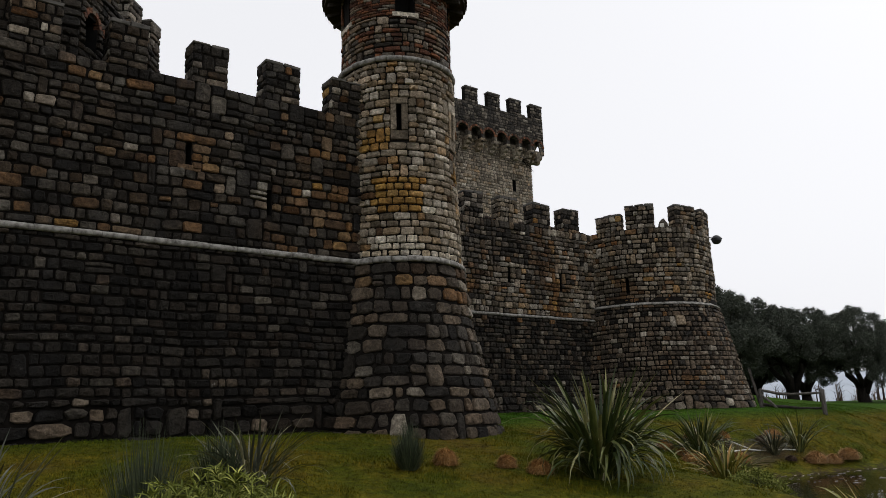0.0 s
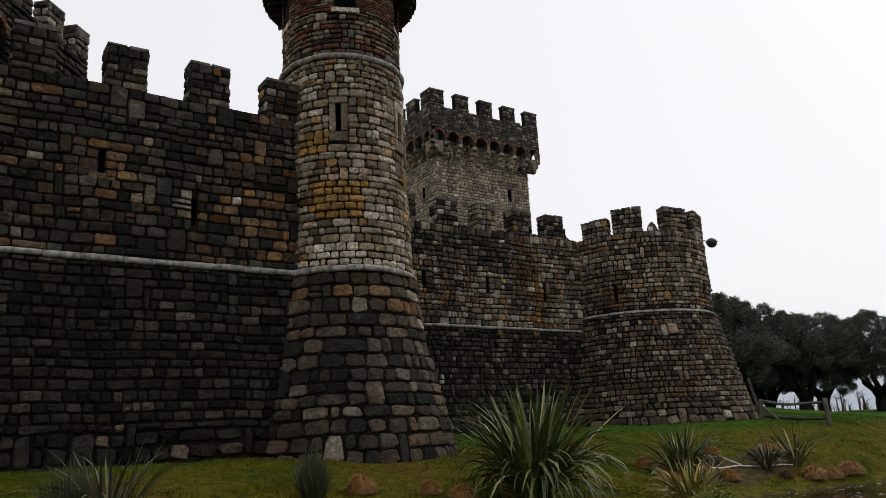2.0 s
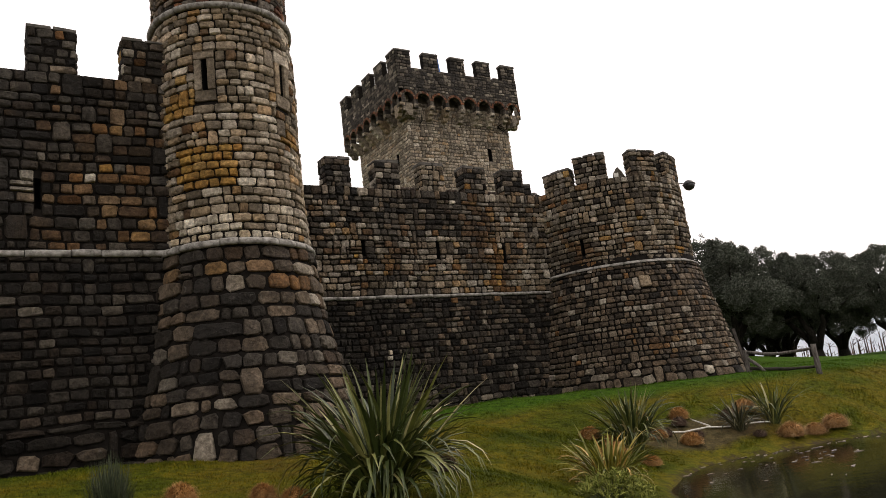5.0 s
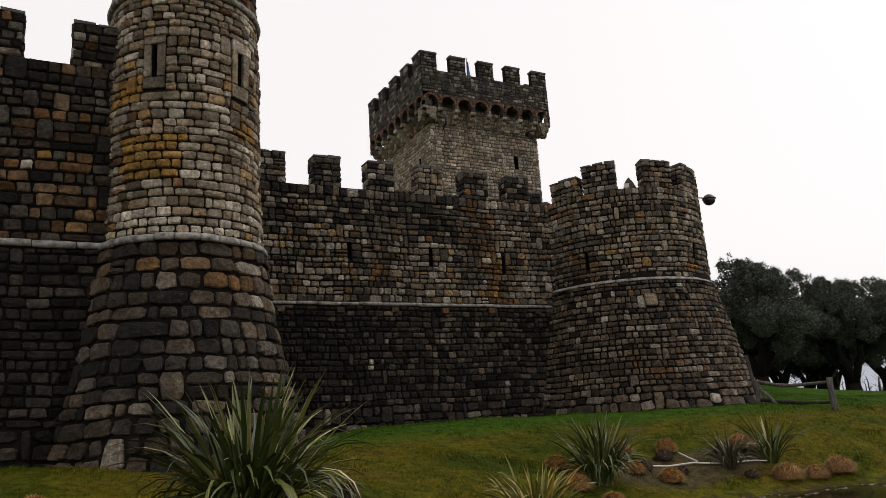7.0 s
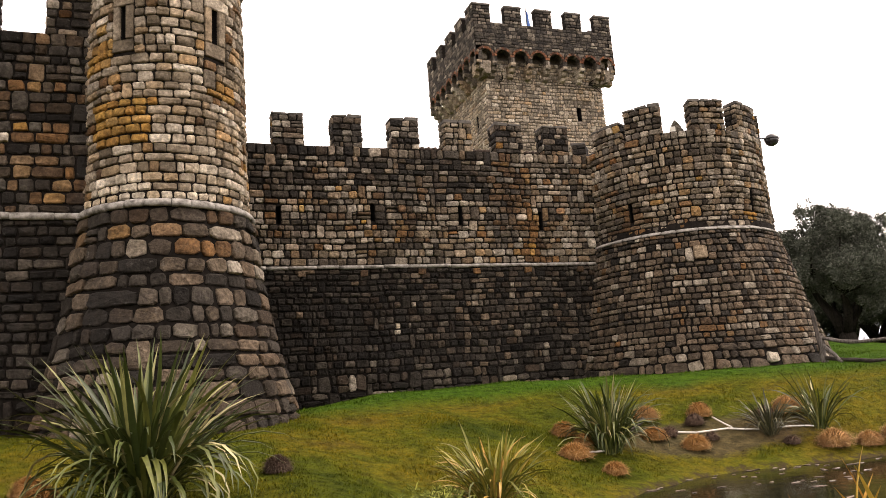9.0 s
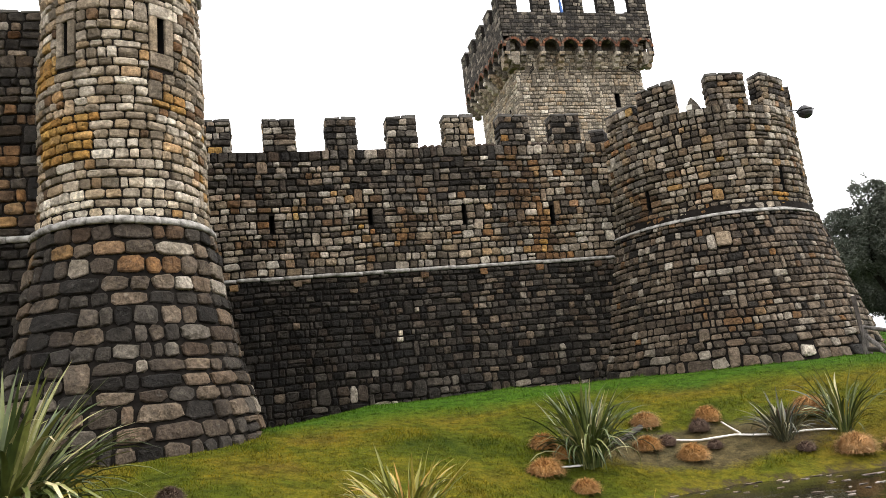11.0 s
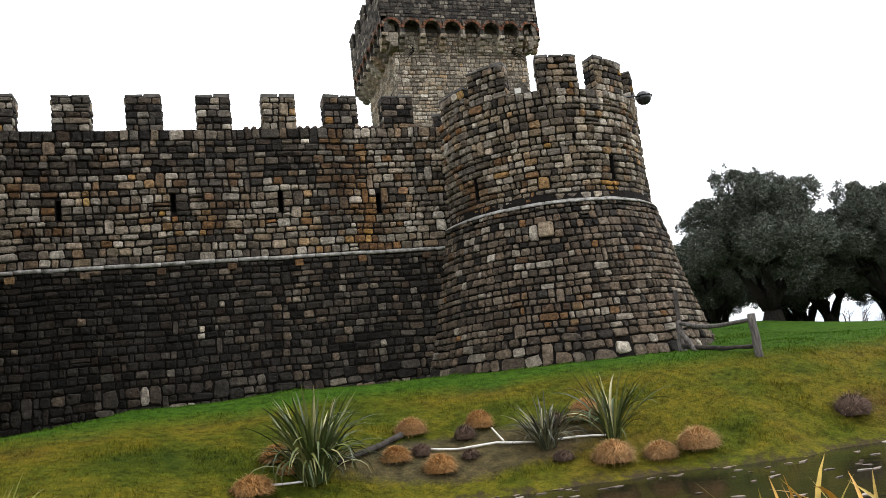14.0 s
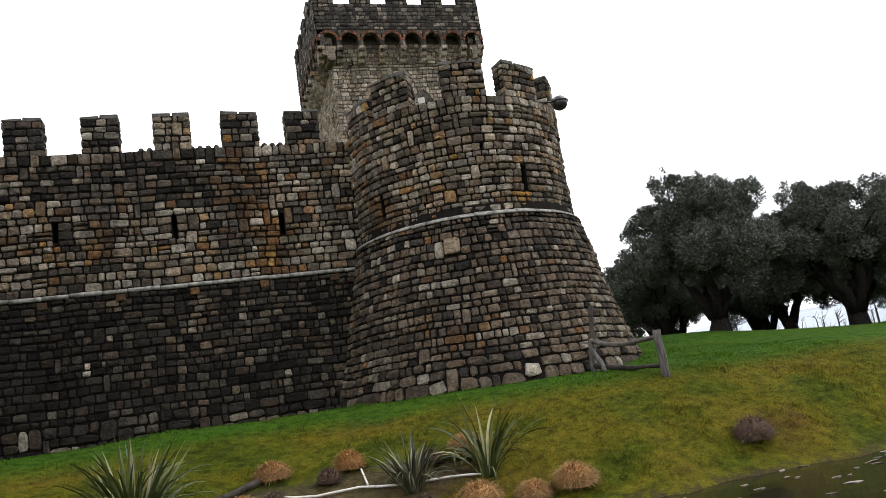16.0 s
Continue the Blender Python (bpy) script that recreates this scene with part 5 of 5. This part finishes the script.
roof = tagged(new("tiled_roof", slab(lambda u, v, d: (u, 20.5 + v, 8.5 + 0.25 * v + d), 16.6, 0.0, 21.4, 2.5, 0.0, 0.12, ROOFTILE, name="tiled_roof")), "low dark tiled roof behind the battlements", "roof", kind="structure")
for i in range(24):
    x = 16.7 + 0.2 * i
    part("roof_tile", tube([(x, 20.42, 8.63), (x, 23.0, 9.27)], [0.07, 0.07], 8, ROOFTILE, "roof_tile"), roof)

# the gabled stair turret behind the near wall
g_from, g_to = Vector((2.42, 14.5, 0)), Vector((4.55, 16.9, 0))
g_dir = (g_to - g_from).normalized()
g_out = (g_dir.y, -g_dir.x, 0)
g_surf = flat_surf(g_from, g_dir, g_out)
g_len = (g_to - g_from).length
g_holes = [(0.18, 8.75, 0.62, 9.4), (0.82, 8.75, 1.2, 9.3)]
stair = structure("wall_6", shell("wall_6", g_surf, span(0, g_len, 0.8), span(7.0, 10.05, 0.8), g_holes, 0.4, 0.35, MORTAR, DARK), "stone turret dimmed in colour, with a pair of small arched windows", "castle tower")
masonry(stair, lay(random.Random(8), 0, g_len, 8.0, 10.05, 0.15, 0.26, g_holes, 0.06), g_surf, zones("dusk", [], ((0.2, "lower"),)), 95, (2.5, 14.5, 9), 60)
g_face = flat_surf((-7.0, 14.45, 0), (1, 0, 0), (0, -1, 0))
part("front_wall", shell("front_wall", g_face, span(0, 9.42, 1.0), span(8.2, 9.85, 0.8), [], 0.4, 0.3, MORTAR), stair)
masonry(stair, lay(random.Random(9), 5.0, 9.42, 8.36, 9.85, 0.2, 0.32), g_face, zones("dusk", [], ((0.04, "ochre"),)), 96, None, 0)
merlon(stair, g_face, 8.75, 9.42, 9.83, 10.7, 0.4, zones("upper", []), 390)
merlon(stair, g_face, 7.1, 7.9, 9.83, 10.7, 0.4, zones("upper", []), 391)
for i, (m0, m1) in enumerate([(0.7, 1.3), (1.75, 2.3), (2.7, 3.2)]):
    merlon(stair, g_surf, m0, m1, 10.03, 10.7, 0.35, zones("upper", []), 392 + i)
for h in g_holes:
    c, r = (h[0] + h[2]) / 2, (h[2] - h[0]) / 2
    for k in range(7):
        a0, a1 = math.pi * k / 7, math.pi * (k + 1) / 7
        vv = [g_surf(c + rr * math.cos(a), h[3] - r * 0.6 + rr * math.sin(a), d) for d in (-0.1, 0.03) for a, rr in ((a0 + 0.03, r), (a1 - 0.03, r), (a1 - 0.03, r + 0.1), (a0 + 0.03, r + 0.1))]
        part("voussoir", mesh_from("voussoir", vv, [(0, 1, 2, 3), (4, 5, 6, 7), (0, 1, 5, 4), (1, 2, 6, 5), (2, 3, 7, 6), (3, 0, 4, 7)], [STONE["brick"][0]]), stair)


# ---- olive trees ----
def olive(seed, height=5.2, clump_count=40, leaves=120000, leaf_r=0.046):
    """Stout forked trunk, crooked limbs to each leafy clump, and an uneven crown with gaps between the clumps."""
    rng = random.Random(seed)
    root = tagged(new("olive_tree"), "mature olive tree with a gnarled trunk and grey-green crown", "tree", group="olive trees on the rise")
    clumps = []
    tries = 0
    while len(clumps) < clump_count and tries < 4000:
        tries += 1
        a, up = rng.uniform(0, 6.283), rng.uniform(-0.8, 1.0)
        reach = rng.uniform(0.45, 1.0) if len(clumps) > 8 else 1.0
        flat = math.sqrt(1 - up * up)
        lobe = 1 + 0.28 * noise.noise(Vector((1.7 * math.cos(a), 1.7 * math.sin(a), seed + 1.4 * up)))
        c = Vector((2.3 * flat * math.cos(a) * reach * lobe, 2.3 * flat * math.sin(a) * reach * lobe, 0.58 * height + 0.36 * height * up * reach * lobe))
        r = rng.uniform(0.42, 0.72)
        if c.z > 1.15 and all((c - q).length > 0.62 * (r + w) for q, w in clumps):
            clumps.append((c, r))
    tv, tf = [], []

    def limb(pts, rad):
        me = tube(pts, rad, 7, None, "limb", True, 0.14, rng.randrange(999))
        o = len(tv)
        tv.extend(v.co.copy() for v in me.vertices)
        tf.extend(tuple(o + k for k in f.vertices) for f in me.polygons)
        bpy.data.meshes.remove(me)

    forks = []
    limb([(0, 0, -0.25), (0.02, 0, 0.05), (0.05, 0.03, 0.4), (0.02, 0.05, 0.8)], [0.52, 0.38, 0.3, 0.27])
    for k in range(5):
        a = 1.256 * k + rng.uniform(-0.4, 0.4)
        tip = Vector((0.95 * math.cos(a), 0.95 * math.sin(a), rng.uniform(1.7, 2.3)))
        mid = Vector((0.45 * math.cos(a + 0.3), 0.45 * math.sin(a + 0.3), 1.2))
        limb([(0.12 * math.cos(a), 0.12 * math.sin(a), 0.5), mid, (mid + tip) / 2 + Vector((rng.uniform(-0.15, 0.15), rng.uniform(-0.15, 0.15), 0)), tip], [0.2, 0.16, 0.13, 0.1])
        forks.append(tip)
    for c, r in clumps:
        f = min(forks, key=lambda q: (q - c).length)
        m = f.lerp(c, 0.5) + Vector((rng.uniform(-0.25, 0.25), rng.uniform(-0.25, 0.25), rng.uniform(-0.2, 0.1)))
        limb([f, m, c + Vector((0, 0, 0.4 * r))], [0.075, 0.05, 0.015])
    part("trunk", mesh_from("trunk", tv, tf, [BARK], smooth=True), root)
    lobes = []
    for c, r in clumps:
        lobes.append((c, r, 1.0))
        for _ in range(9):
            n = Vector((rng.gauss(0, 1), rng.gauss(0, 1), rng.gauss(0.45, 0.8))).normalized()
            lobes.append((c + n * r * rng.uniform(0.65, 1.05), r * rng.uniform(0.22, 0.45), 1.0))
        for _ in range(3):
            n = Vector((rng.gauss(0, 0.6), rng.gauss(0, 0.6), 1)).normalized()
            lobes.append((c + n * r * rng.uniform(0.9, 1.12), r * rng.uniform(0.14, 0.24), 1.7))
    items = []
    for c, r, tall in rng.choices(lobes, [w[1] ** 2.0 for w in lobes], k=leaves):
        n = Vector((rng.gauss(0, 1), rng.gauss(0, 1), rng.gauss(0.1, 0.9))).normalized()
        p = c + Vector((n.x, n.y, n.z * 0.85 * tall)) * r * rng.random() ** 0.33
        d = (n * 0.7 + Vector((rng.uniform(-1, 1), rng.uniform(-1, 1), rng.uniform(-0.6, 1.0)))).normalized() * leaf_r * rng.uniform(1.3, 2.6)
        side = d.cross(Vector((rng.uniform(-1, 1), rng.uniform(-1, 1), rng.uniform(-1, 1)))).normalized()
        items.append((p, p + d, p + d * 0.5, leaf_r * rng.uniform(0.28, 0.46), side))
    v, f = strips(items)
    tagged(part("crown", mesh_from("crown", v, f, [OLIVE]), root), kind="stuff")
    return root


trees = [olive(1), olive(2), olive(3)]
used = set()
for k, x, y, s, turn in ((0, 33.45, 22.1, 1.0, 0), (1, 38.5, 21.6, 0.98, 40), (2, 41.6, 19.5, 0.9, 130), (2, 34.6, 27.0, 0.78, 20), (0, 40.0, 26.5, 0.92, 200), (1, 44.5, 27.5, 0.95, 160), (2, 43.0, 32.0, 1.0, 300), (0, 48.0, 31.0, 1.0, 80), (1, 37.8, 32.5, 0.9, 250), (1, 46.0, 17.5, 0.95, 300), (0, 50.5, 16.5, 1.0, 75), (2, 53.0, 33.0, 1.0, 95), (0, 36.8, 29.5, 0.75, 140), (2, 41.6, 29.6, 0.85, 60), (1, 47.0, 25.5, 0.9, 20)):
    at = pose(x, y, ground_z(x, y), 0, 0, turn)
    if k not in used:
        trees[k].matrix_world = at @ Matrix.Scale(s, 4)
        used.add(k)
    else:
        copy_thing(trees[k], at).scale = (s, s, s)

# ---- distance ----
def vineyard():
    """Bare vines and stakes in rows beyond the olives."""
    rng = random.Random(17)
    items = []
    for row in range(14):
        for k in range(46):
            x, y = 52 + 3.0 * row + rng.uniform(-0.2, 0.2), 2 + 1.5 * k + rng.uniform(-0.2, 0.2)
            z = ground_z(x, y)
            p = Vector((x, y, z - 0.1))
            items.append((p, p + Vector((rng.uniform(-0.1, 0.1), rng.uniform(-0.1, 0.1), rng.uniform(1.2, 1.9))), p + Vector((0, 0, 0.8)), 0.05, Vector((0, 1, 0))))
            for _ in range(4):
                q = p + Vector((0, 0, rng.uniform(0.8, 1.2)))
                t = q + Vector((rng.uniform(-0.3, 0.3), rng.uniform(-0.7, 0.7), rng.uniform(0.1, 0.7)))
                items.append((q, t, (q + t) / 2, 0.02, Vector((0, 0.3, 1)).normalized()))
    return strips(items)


vv, vf = vineyard()
tagged(new("vineyard", mesh_from("vineyard", vv, vf, [DRYBUSH])), "rows of bare vines and stakes in the distance", "vineyard", kind="stuff")
for tx, tz in ((24.95, 16.35), (29.7, 16.4)):
    weed = tagged(new("wall_weed"), "dead twiggy weed rooted in the keep's masonry", "plant", group="weeds on the keep")
    for k in range(4):
        s = 1 if tx > 27 else -1
        d = Vector((s * (0.25 + 0.1 * k), -0.25, 0.1 - 0.28 * k))
        part("twig", tube([(tx, 31.7, tz), Vector((tx, 31.6, tz)) + d * 0.5 + Vector((0, 0, 0.08)), Vector((tx, 31.55, tz)) + d], [0.03, 0.02, 0.008], 5, BARK, "twig"), weed)

# Distance haze is put into the hills' pale blue base colour.
HILL = plain("haze_tinted_hill", (0.36, 0.4, 0.45), (0.46, 0.5, 0.55), 0.03, 1.0, 0.0, 0)
hv, hf = [], []
for i in range(81):
    a = radians(-40 + 1.6 * i)
    for j, (r, k) in enumerate(((420, 0), (470, 0.6), (560, 1.0), (700, 0.85))):
        hh = (16 + 9 * noise.noise(Vector((a * 2.3, 1.7, 0))) + 3 * noise.noise(Vector((a * 9, 4.7, 0)))) * k * 2.3 - 8
        hv.append((20 + r * math.cos(a), 10 + r * math.sin(a), hh))
for i in range(80):
    for j in range(3):
        o = i * 4 + j
        hf.append((o, o + 4, o + 5, o + 1))
structure("backdrop", mesh_from("backdrop", hv, hf, [HILL], smooth=True), "hills beyond the trees, pale blue haze put into their colour", "hills")
